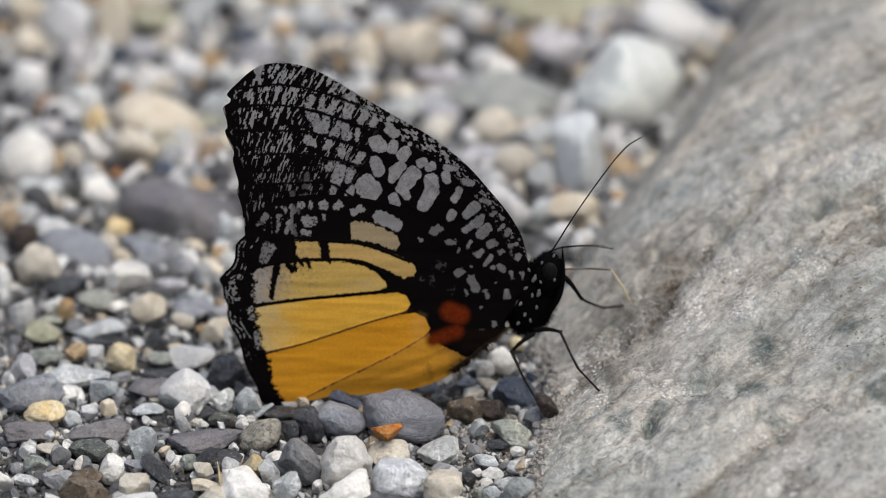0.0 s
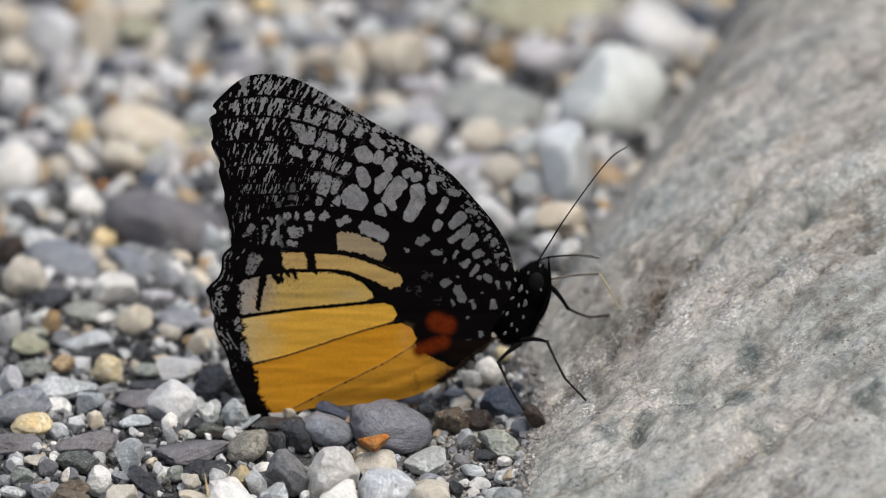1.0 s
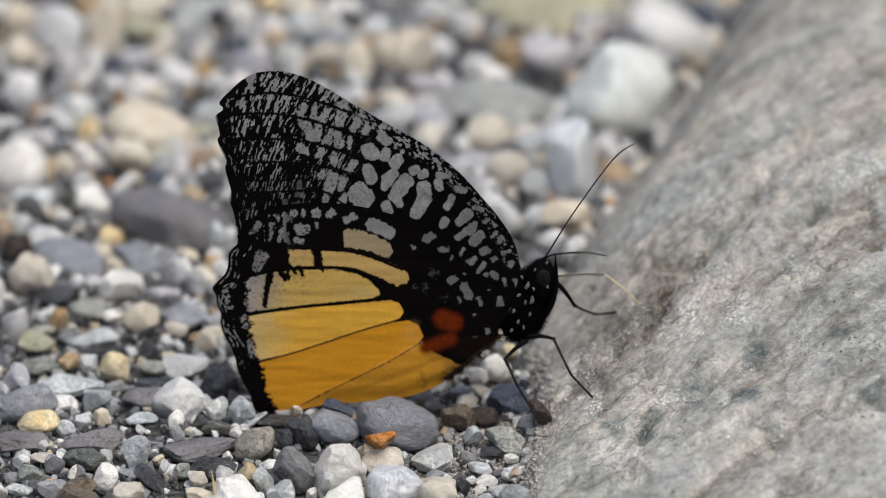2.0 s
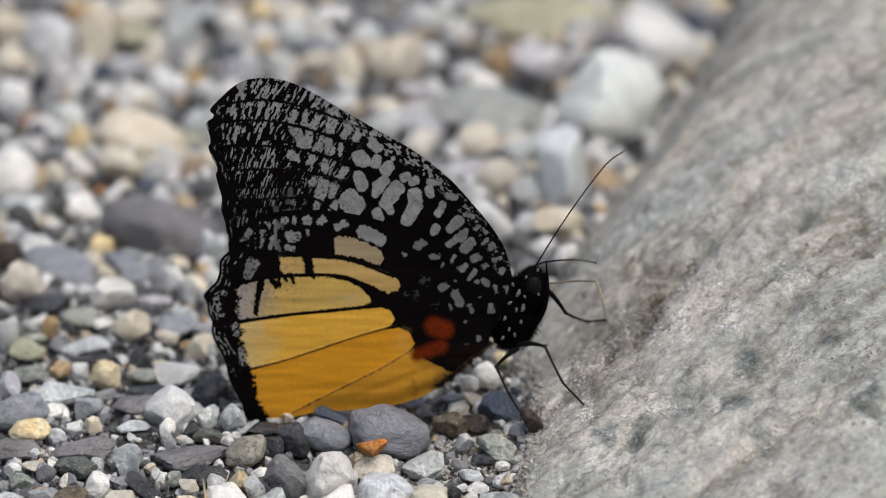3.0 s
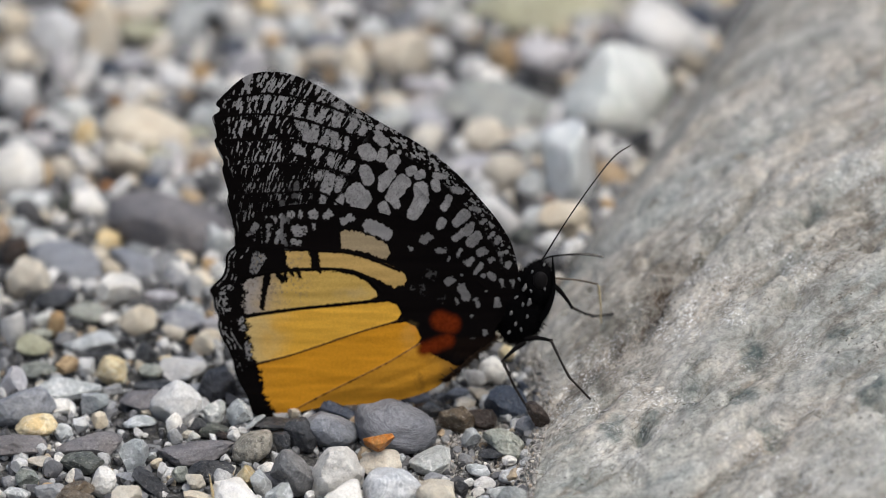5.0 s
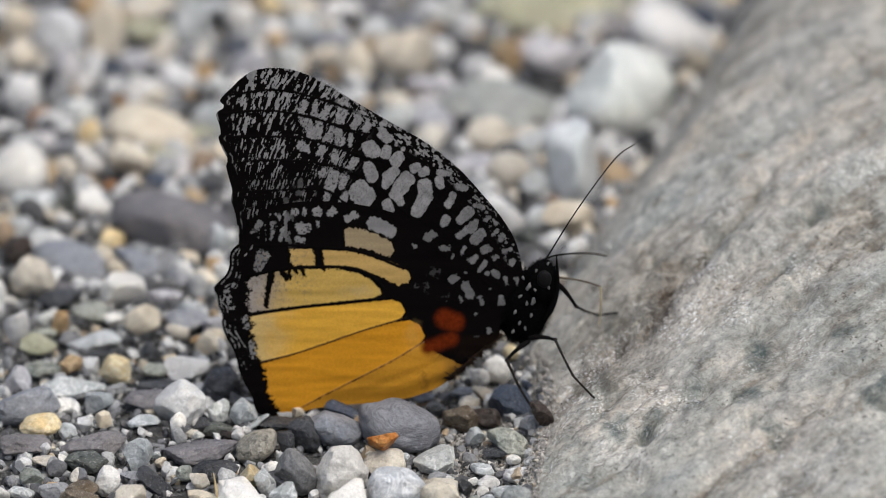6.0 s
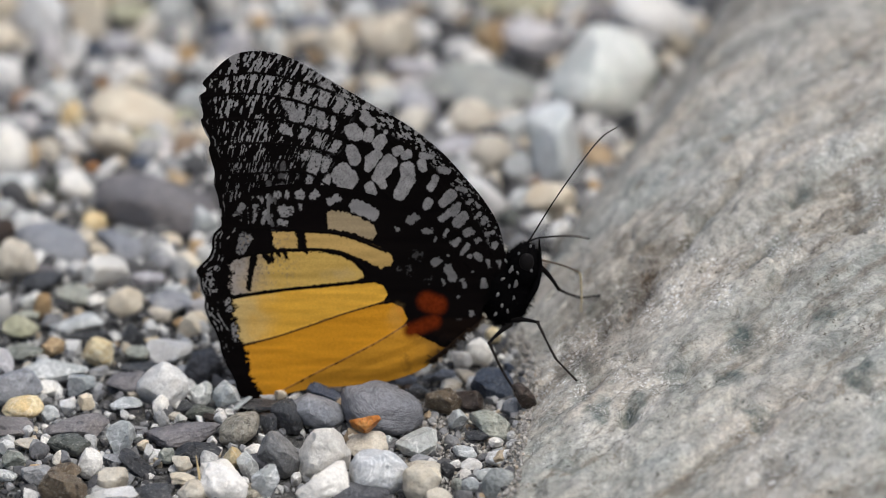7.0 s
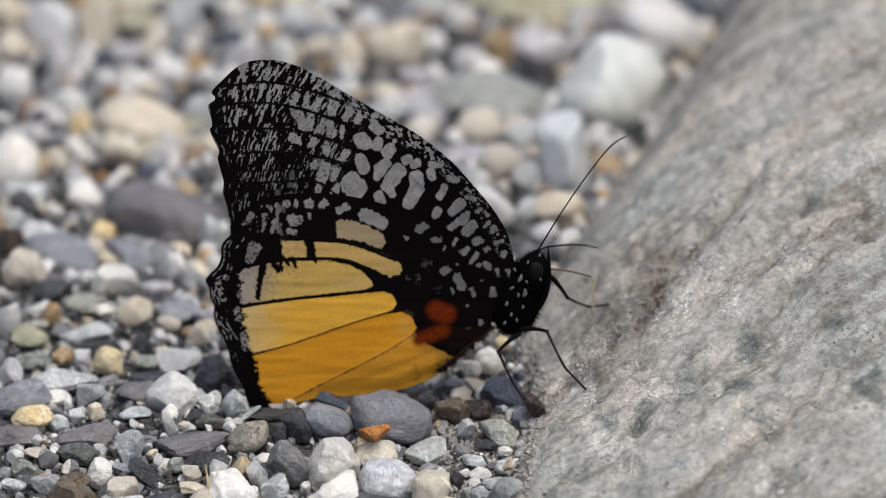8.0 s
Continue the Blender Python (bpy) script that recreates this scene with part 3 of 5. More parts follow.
def fore_pattern(u, v, near):
    """Black forewing: rows of pale cells between the veins that break up into streaks towards the tip."""
    p = np.stack([u, v, 0 * u], 1)
    veins = np.minimum.reduce([line(u, v, w) for w in FORE_VEINS])
    row = sum((v > np.interp(u, [q[0] for q in w], [q[1] for q in w])).astype(float) for w in FORE_VEINS)
    t = (v - 3.7) / 0.995
    ragged = 1.5 * layered(p / 5, 3, 2) + 1.1 * lattice_noise(p / 2.1, 5)
    rough = 1.25 - 0.7 * smooth(590, 660, u) + 0.35 * smooth(790, 850, u)
    cells = np.minimum.reduce([slabs(u, t, rows) - grow for rows, grow in ((OUTER, 0.4), (INNER, 1.6), (COSTAL, 0.7), (LEADING, -0.4), (ROOT, -0.7))])
    white = smooth(1.1, -1.1, cells - 0.9 + rough * ragged + 2.2 * layered(p / 15, 2, 83))
    pits = smooth(0.45, 0.75, layered(p / 3.6, 2, 77)) * smooth(660, 560, u)
    white = white * (1 - 0.85 * pits)
    white = white * (1 - 0.3 * smooth(0.35, 0.7, layered(p / 2.2, 2, 79)))
    # leaning streaks of pale scales, broken at each vein, fill the tip and the upper edge
    lean = u + np.interp(u, (380, 450, 600), (0.1, 0.26, 0.62)) * (v - 250)
    streak = layered(np.stack([lean / 3.1, v / 12 + 3.1 * row, 0 * u], 1), 2, 11, 0.6) + 0.32 * layered(p / 16, 2, 13) + 0.3 * layered(p / 2.4, 2, 14)
    bar = 0.13 + 0.1 * smooth(465, 425, u) * smooth(185, 165, v) + 0.12 * smooth(425, 395, u) - 0.14 * smooth(215, 190, v) + 0.42 * swell(u, 436, 15) * smooth(207, 216, v) * smooth(330, 300, v) + 0.45 * swell(u, 507, 11) * smooth(185, 200, v)
    bar = bar + 0.35 * swell(u, 398, 16) * smooth(196, 180, v) + 0.12 * smooth(235, 270, v) + 0.2 * smooth(285, 320, v) + 0.25 * smooth(352, 370, v) - 0.18 * swell(u, 466, 20) * smooth(380, 340, v) * smooth(200, 215, v)
    reach = np.interp(t, (130, 182, 192, 262, 300, 350, 390), (640, 606, 513, 510, 545, 545, 528))
    tips = smooth(bar, bar + 0.2, streak) * smooth(reach + 5, reach - 5, u)
    tips = np.maximum(tips, 0.8 * smooth(0.6, 0.75, streak + 0.12 * smooth(600, 560, u)) * smooth(650, 600, u + 0.3 * (v - 250)) * smooth(345, 325, v))
    dim = 1 - 0.45 * smooth(290, 345, v) - 0.2 * swell(u, 400, 22)
    white = np.maximum(white, tips * dim)
    lead = smooth(32, 22, near) * smooth(560, 610, u) * (v < 480)
    curl = layered(np.stack([(u + v) / 8, (u - v) / 4.5, 0 * u], 1), 3, 31)
    curb = 0.2 + 0.3 * smooth(770, 820, u)
    white = np.maximum(white, lead * smooth(curb, curb + 0.16, curl) * 0.85)
    dusk = smooth(1.5, -1.5, slabs(u, t, [(493, 358, 493, 371, 5, 5), (509, 366, 519, 366, 5, 5), (549, 368, 559, 369, 2, 2), (519, 325, 517, 350, 4, 6)]) + ragged)
    white = np.maximum(white, 0.25 * dusk)
    white = white * np.maximum(smooth(1.4, 3.4, veins + 0.7 * ragged), smooth(600, 640, u))
    # a dark outer margin with a broken pale fringe
    wide = 6 + 8 * smooth(190, 215, v)
    margin = smooth(wide, wide + 6, near + 5 * layered(p / 12, 2, 41)) + (u > 425)
    white = white * np.clip(margin, 0, 1)
    rim = smooth(3.4, 1.6, near) * (u < 425) * (v > 195) * smooth(-0.2, 0.2, layered(p / 18, 2, 51))
    inner = smooth(1.8, 0.4, np.abs(near - 9 + 2 * layered(p / 9, 2, 62))) * (u < 415) * (v > 195) * smooth(-0.1, 0.2, layered(p / 16, 2, 61))
    top = smooth(2.4, 1.0, near) * (u > 550) * (u < 800) * smooth(-0.15, 0.2, layered(p / 12, 2, 71))
    white = np.maximum.reduce([white, 0.9 * rim, 0.5 * inner, 0.95 * top])
    tone = WHITE * ((1 + 0.14 * layered(p / 9, 3, 81) + 0.1 * layered(p / 2.5, 2, 82)) * (1 - 0.38 * smooth(740, 850, u)))[:, None]
    return paint(np.tile(BLACK, (len(u), 1)), white, tone), veins


# pale patches along the upper edge of the hindwing
UPPER = [(504, 383, 512, 381, 6, 6), (527, 378, 525, 389, 3, 4), (544, 383, 552, 382, 8, 8), (569, 387, 579, 379, 6, 6), (599, 396, 614, 387, 6, 7), (488, 388, 491, 382, 3, 3),
         (437, 376, 436, 386, 4, 4), (463, 389, 466, 388, 2, 2), (474, 385, 476, 388, 3, 3), (643, 401, 682, 419, 12, 11), (514, 411, 532, 411, 10, 10), (510, 431, 524, 432, 6, 5),
         (548, 400, 549, 408, 3, 3), (470, 402, 466, 430, 4, 3), (487, 410, 481, 432, 4, 4), (447, 401, 432, 418, 6, 4)]


def hind_pattern(u, v, near):
    """Black hindwing with a fan of cream to orange-yellow cells, two dark red spots at its root and a pale-streaked border."""
    p = np.stack([u, v, 0 * u], 1)
    ragged = 1.8 * layered(p / 5, 3, 3) + 1.2 * lattice_noise(p / 2.2, 6)
    col = np.tile(BLACK, (len(u), 1))
    shade = (1 + 0.10 * layered(np.stack([u / 60, v / 7, 0 * u], 1), 3, 12) + 0.05 * layered(p / 3, 2, 13))[:, None]
    root_spots = [(742, 429, 752, 424, 9), (769, 447, 781, 447, 6), (786, 462, 787, 461, 4), (720, 443, 722, 444, 5), (825, 471, 833, 462, 8), (805, 456, 810, 444, 5),
                  (785, 503, 792, 500, 8), (809, 513, 818, 530, 9), (835, 534, 839, 545, 5), (840, 484, 850, 476, 5), (850, 590, 852, 594, 6), (827, 562, 830, 564, 4),
                  (858, 491, 866, 495, 6), (808, 490, 810, 491, 3), (800, 535, 802, 540, 4), (826, 602, 832, 604, 3)]
    patches = slabs(u, v, UPPER + [(452, 455, 442, 483, 12, 9), (613, 396, 620, 389, 3, 3)])
    white = smooth(1.2, -1.2, patches + 0.2 + 1.1 * ragged) * (1 - 0.75 * smooth(0.4, 0.7, layered(p / 3.4, 2, 78)) * smooth(600, 540, u))
    white = np.maximum(white, 0.62 * smooth(1.2, -1.2, bars(u, v, root_spots) + 1.4 + 1.2 * ragged))
    white = np.maximum(white, 0.16 * smooth(1.5, -1.5, bars(u, v, [(748, 488, 758, 490, 8), (737, 508, 741, 520, 6), (772, 534, 777, 530, 5), (722, 512, 723, 514, 4)]) + 1.5 * ragged) * smooth(-0.2, 0.5, layered(p / 4, 3, 95)))
    streak = layered(np.stack([u / 6, v / 17, 0 * u], 1), 3, 14)
    white = np.maximum(white, 0.8 * smooth(0.3, 0.5, streak + 0.3 * layered(p / 3, 2, 93)) * smooth(520, 480, u) * smooth(450, 430, v) * smooth(12, 20, near))
    white = white * (1 - 0.35 * smooth(500, 450, u + 14 * layered(p / 10, 3, 94)))
    col = paint(col, white, 0.86 * WHITE * shade)

    def cell(top, bottom, left, colour, pale=None, edge=1.0, lift=0.0):
        """One wing cell between two vein lines, open to the rounded end nearer the root."""
        t, b = np.array(top, float), np.array(bottom, float)
        d = np.maximum(np.interp(u, t[:, 0], t[:, 1]) - v, v - np.interp(u, b[:, 0], b[:, 1]))
        d = np.maximum(d, left + 0.12 * (v - 560) - u)
        d = np.maximum(d, u - t[-1, 0])
        m = smooth(1.0, -1.0, d + edge * ragged)
        hue = np.tile(np.array(colour), (len(u), 1))
        if pale is not None:
            hue = paint(hue, smooth(520, 428, u + 12 * layered(p / 20, 2, 16)), pale)
        return paint(col, m, hue * shade)

    col = cell([(590, 418), (600, 410), (625, 413), (655, 424), (678, 436), (683, 450)], [(588, 440), (600, 442), (640, 449), (660, 457), (676, 462), (683, 452)],
               611, (0.3, 0.23, 0.135), None)
    col = cell([(502, 447), (545, 449), (600, 452), (650, 461), (690, 476), (708, 487), (713, 497)], [(502, 478), (560, 476), (620, 481), (665, 500), (690, 511), (708, 506), (713, 498)],
               500, (0.46, 0.3, 0.1), (0.33, 0.27, 0.18))
    bar = smooth(1.5, -1.5, np.minimum(bars(u, v, [(548, 440, 553, 482, 8), (486, 450, 492, 478, 12)]), 1e9) + 1.3 * ragged)
    col = paint(col, bar, BLACK)
    col = cell([(424, 498), (470, 487), (520, 483), (580, 482), (620, 490), (645, 505), (658, 518), (660, 526)], [(424, 558), (460, 554), (520, 546), (580, 542), (640, 535), (655, 530), (660, 527)],
               408, (0.57, 0.37, 0.095), (0.33, 0.285, 0.245))
    teeth = [(466, 488, 455, 545, 6), (482, 482, 493, 500, 5), (497, 482, 498, 497, 3), (517, 478, 524, 494, 4), (505, 480, 512, 488, 3), (556, 478, 558, 484, 4)]
    col = paint(col, smooth(1.5, -1.5, bars(u, v, teeth) + 1.2 * ragged), BLACK)
    col = cell([(428, 565), (460, 559), (520, 551), (580, 546), (640, 540), (680, 537), (695, 543), (702, 556)], [(428, 648), (500, 632), (560, 613), (620, 592), (680, 575), (696, 569), (702, 558)],
               410, (0.69, 0.37, 0.045), (0.56, 0.40, 0.16), 0.4)
    col = cell([(440, 650), (500, 634), (560, 615), (620, 594), (680, 577), (710, 573), (728, 582), (737, 600)], [(440, 760), (497, 735), (560, 702), (620, 673), (680, 643), (715, 622), (730, 612), (737, 602)],
               415, (0.62, 0.272, 0.018), (0.59, 0.265, 0.022), 0.4)
    col = cell([(490, 740), (560, 704), (620, 675), (680, 645), (735, 612), (760, 632), (800, 652), (850, 655)], [(490, 760), (560, 760), (620, 760), (700, 760), (762, 760), (808, 760), (840, 700), (850, 660)],
               440, (0.55, 0.255, 0.024), None, 0.5)
    col = col + (0.8 * smooth(735, 805, u + 8 * layered(p / 12, 2, 27)) * (v > 600) * (col[:, 0] > 0.2))[:, None] * (np.array((0.22, 0.11, 0.026)) - col)
    # pale highlight at a cell's rounded end, painted into the scale colour
    highlight = smooth(24, 2, np.hypot(u - 716, (v - 600) * 0.6) + 5 * layered(p / 9, 2, 28))
    col = paint(col, 0.16 * highlight, (0.6, 0.42, 0.16))
    col = paint(col, 0.7 * smooth(14, 2, np.hypot(u - 727, v - 582)) * (col[:, 0] > 0.2), (0.6, 0.24, 0.04))
    dull = 0.4 * swell(v, 522 - 0.02 * (u - 540), 7) * smooth(440, 500, u) * smooth(650, 600, u)
    col = paint(col, dull * (col[:, 0] > 0.15), (0.34, 0.22, 0.05))
    # second painted highlight, at the right end of the third cell
    col = paint(col, 0.22 * smooth(34, 2, np.hypot(0.7 * (u - 622), (v - 522) * 2) + 6 * layered(p / 9, 2, 26)) * (col[:, 0] > 0.15), (0.42, 0.36, 0.26))
    dust = smooth(0.1, 0.65, layered(p / 4, 3, 29)) * smooth(560, 500, u) * smooth(560, 520, v) * (v > 440)
    col = paint(col, 0.6 * dust * (col[:, 0] > 0.15), (0.2, 0.16, 0.11))
    # dusky root of the wing and its red spots
    fuzz = 9 * layered(p / 10, 3, 17) + 11 * layered(np.stack([(u + 0.6 * v) / 4, (u - v) / 24, 0 * u], 1), 2, 30)
    root = smooth(-9, 9, 631 - v + 0.12 * (u - 790) + 0.7 * fuzz) * smooth(735, 765, u + 0.5 * fuzz) * smooth(596, 606, v)
    col = paint(col, root, (0.008, 0.0052, 0.004))
    # dark mark painted on the scales for the hind leg's shade
    col = paint(col, 0.8 * smooth(8, -8, bars(u, v, [(733, 668, 738, 690, 3)]) + 4 * ragged), (0.3, 0.14, 0.02))
    red = bars(u, v, [(772, 570, 790, 577, 17), (742, 622, 785, 606, 12)])
    col = paint(col, smooth(7, -8, red + 0.4 * ragged), np.array((0.12, 0.018, 0.004)) * (1 + 0.2 * layered(p / 4, 3, 18))[:, None])
    # dark vein lines between the cells
    thin = [[(425, 650), (500, 632), (560, 613), (620, 593), (697, 570)]]
    faint = [[(497, 735), (560, 702), (620, 673), (680, 643), (735, 611)]]
    thick = [[(410, 441), (500, 441), (560, 446), (620, 452), (700, 482)], [(420, 495), (480, 483), (540, 479), (600, 480), (640, 493), (668, 520)], [(424, 562), (520, 549), (640, 537), (680, 533)]]
    near_thin = np.minimum.reduce([line(u, v, w) for w in thin])
    near_faint = np.minimum.reduce([line(u, v, w) for w in faint])
    near_thick = np.minimum.reduce([line(u, v, w) for w in thick])
    col = paint(col, 0.85 * smooth(2.2, 0.4, near_thin + 0.5 * ragged), (0.09, 0.045, 0.02))
    col = paint(col, 0.45 * smooth(1.8, 0.2, near_faint + 0.4 * ragged), (0.34, 0.17, 0.09))
    col = paint(col, smooth(3.6, 1.4, near_thick + 0.6 * ragged), BLACK)
    # black outer border with broken pale streaks along it
    inner_edge = np.interp(v, (430, 480, 520, 560, 600, 650, 700, 735), (438, 431, 424, 427, 431, 447, 459, 478))
    border = smooth(3, -3, u - inner_edge + 2.2 * ragged + 3.2 * layered(np.stack([u / 14, v / 5, 0 * u], 1), 3, 19)) * (v > 425)
    col = paint(col, border, BLACK)
    lines = np.minimum(np.abs(near - 6), np.abs(near - 22 - 4 * layered(p / 30, 1, 20)))
    lines = np.minimum(lines, np.abs(near - 13 - 5 * layered(p / 18, 2, 21)))
    marks = smooth(2.0, 0.7, lines) * smooth(-0.05, 0.2, layered(p / 13, 3, 22)) * (u < 440) * (v > 440) * (v < 660)
    marks = np.maximum(marks, smooth(1.0, -1.0, bars(u, v, [(384, 522, 394, 548, 5), (398, 508, 402, 512, 4), (417, 568, 421, 584, 5), (428, 612, 434, 636, 5)]) + 1.4 * ragged))
    rim = smooth(2.2, 0.8, near) * (u < 430) * (v > 505) * (v < 600)
    col = paint(col, 0.75 * np.maximum(marks * smooth(-0.5, 0.1, layered(p / 3.5, 2, 24)), rim), WHITE)
    return col, np.minimum.reduce([near_thin, near_faint, near_thick])


def wing_depth(u, v, hind):
    """How far the wing bulges to either side, in metres: ribs, soft folds and a slack lower edge."""
    p = np.stack([u, v, 0 * u], 1)
    d = 0.35e-3 * lattice_noise(p / 130, 4) + 0.06e-3 * layered(np.stack([u / 150, v / 18, 0 * u], 1), 2, 6)
    d = d - 1.2e-3 * smooth(700, 900, u)
    if hind:
        slack = smooth(30, 4, np.interp(u, (490, 560, 625, 700, 762, 808, 845), (760, 724, 719, 711, 695, 670, 642)) - v)
        d = d - 0.25e-3 + 0.35e-3 * slack * smooth(480, 600, u)
        fold = v - np.interp(u, (560, 640, 720, 800), (712, 694, 664, 628))
        d = d + (0.08e-3 * smooth(12, 0, np.abs(fold)) - 0.06e-3 * smooth(16, 0, np.abs(fold - 22))) * smooth(560, 640, u)
    return d


def build_wing(name, edge, pattern, hind, side, parent, label):
    outline = curve_through(edge, 900)[:-1]
    u, v, quads, near = wing_sheet(outline, 1.0 if side < 0 else 4.0)
    col, veins = pattern(u, v, near)
    y = wing_depth(u, v, hind) - 0.04e-3 * smooth(4, 0, veins)
    if side > 0:
        y = -y + 0.5e-3
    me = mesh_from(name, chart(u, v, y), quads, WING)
    at = me.attributes.new("scale_colour", "FLOAT_COLOR", "POINT")
    at.data.foreach_set("color", np.concatenate([col, np.ones((len(u), 1))], 1).astype(np.float32).ravel())
    ob = new(name, me)
    ob.parent = parent
    return tagged(ob, label)


def tube(points, radii, sides=8):
    """A round tapering tube along 3D points."""
    p = np.array(points, float)
    r = np.interp(np.linspace(0, 1, len(p)), np.linspace(0, 1, len(radii)), radii)
    verts, faces = [], []
    ref = np.array((0.0, 1.0, 0.0))
    for i in range(len(p)):
        d = p[min(i + 1, len(p) - 1)] - p[max(i - 1, 0)]
        d /= np.linalg.norm(d) + 1e-12
        a = np.cross(d, ref)
        a /= np.linalg.norm(a) + 1e-12
        b = np.cross(d, a)
        for k in range(sides):
            w = 2 * math.pi * k / sides
            verts.append(p[i] + r[i] * (math.cos(w) * a + math.sin(w) * b))
    for i in range(len(p) - 1):
        for k in range(sides):
            m = (k + 1) % sides
            faces.append([i * sides + k, i * sides + m, (i + 1) * sides + m, (i + 1) * sides + k])
    faces.append(list(range(sides))[::-1])
    faces.append(list(range((len(p) - 1) * sides, len(p) * sides)))
    return np.array(verts), faces


def bend(points, count):
    """A smooth 3D line through points given in millimetres."""
    p = np.array(points, float) / 1000
    q = np.vstack([2 * p[0] - p[1], p, 2 * p[-1] - p[-2]])
    t = np.linspace(0, len(p) - 1 - 1e-6, count)
    i = t.astype(int)
    f = (t - i)[:, None]
    a, b, c, d = q[i], q[i + 1], q[i + 2], q[i + 3]
    return 0.5 * (2 * b + (c - a) * f + (2 * a - 5 * b + 4 * c - d) * f ** 2 + (3 * b - a - 3 * c + d) * f ** 3)


def part(name, verts, faces, material, parent, label=""):
    ob = new(name, mesh_from(name, verts, faces, material))
    ob.parent = parent
    return tagged(ob, label)


def blob(centre, axes, turn, lumps=0.06, level=4):
    """A soft rounded body: centre and half axes in millimetres, turned about y by degrees."""
    v, f = BALLS[level]
    v = v * (1 + lumps * layered(v * 2.2 + centre[0], 3, 12))[:, None] * np.array(axes)
    a = radians(turn)
    r = np.array(((math.cos(a), 0, math.sin(a)), (0, 1, 0), (-math.sin(a), 0, math.cos(a))))
    return (v @ r.T + np.array(centre)) / 1000, f


def hairs(rng, verts, centre, count, length, width=0.045):
    """Short tapering hairs that stand out from a body, raked back."""
    out, faces = [], []
    c = np.array(centre) / 1000
    for k in rng.integers(0, len(verts), count):
        d = verts[k] - c
        d = d / np.linalg.norm(d) + rng.normal(0, 0.45, 3)
        d /= np.linalg.norm(d)
        s = np.cross(d, rng.normal(size=3))
        s = s / np.linalg.norm(s) * width / 1000
        n = np.cross(d, s / np.linalg.norm(s)) * width / 1000
        tipp = verts[k] + d * length * rng.uniform(0.5, 1.2) / 1000
        i = len(out)
        out += [verts[k] - s, verts[k] + s, verts[k] + n, tipp]
        faces += [[i, i + 1, i + 3], [i + 1, i + 2, i + 3], [i + 2, i, i + 3]]
    return np.array(out), faces


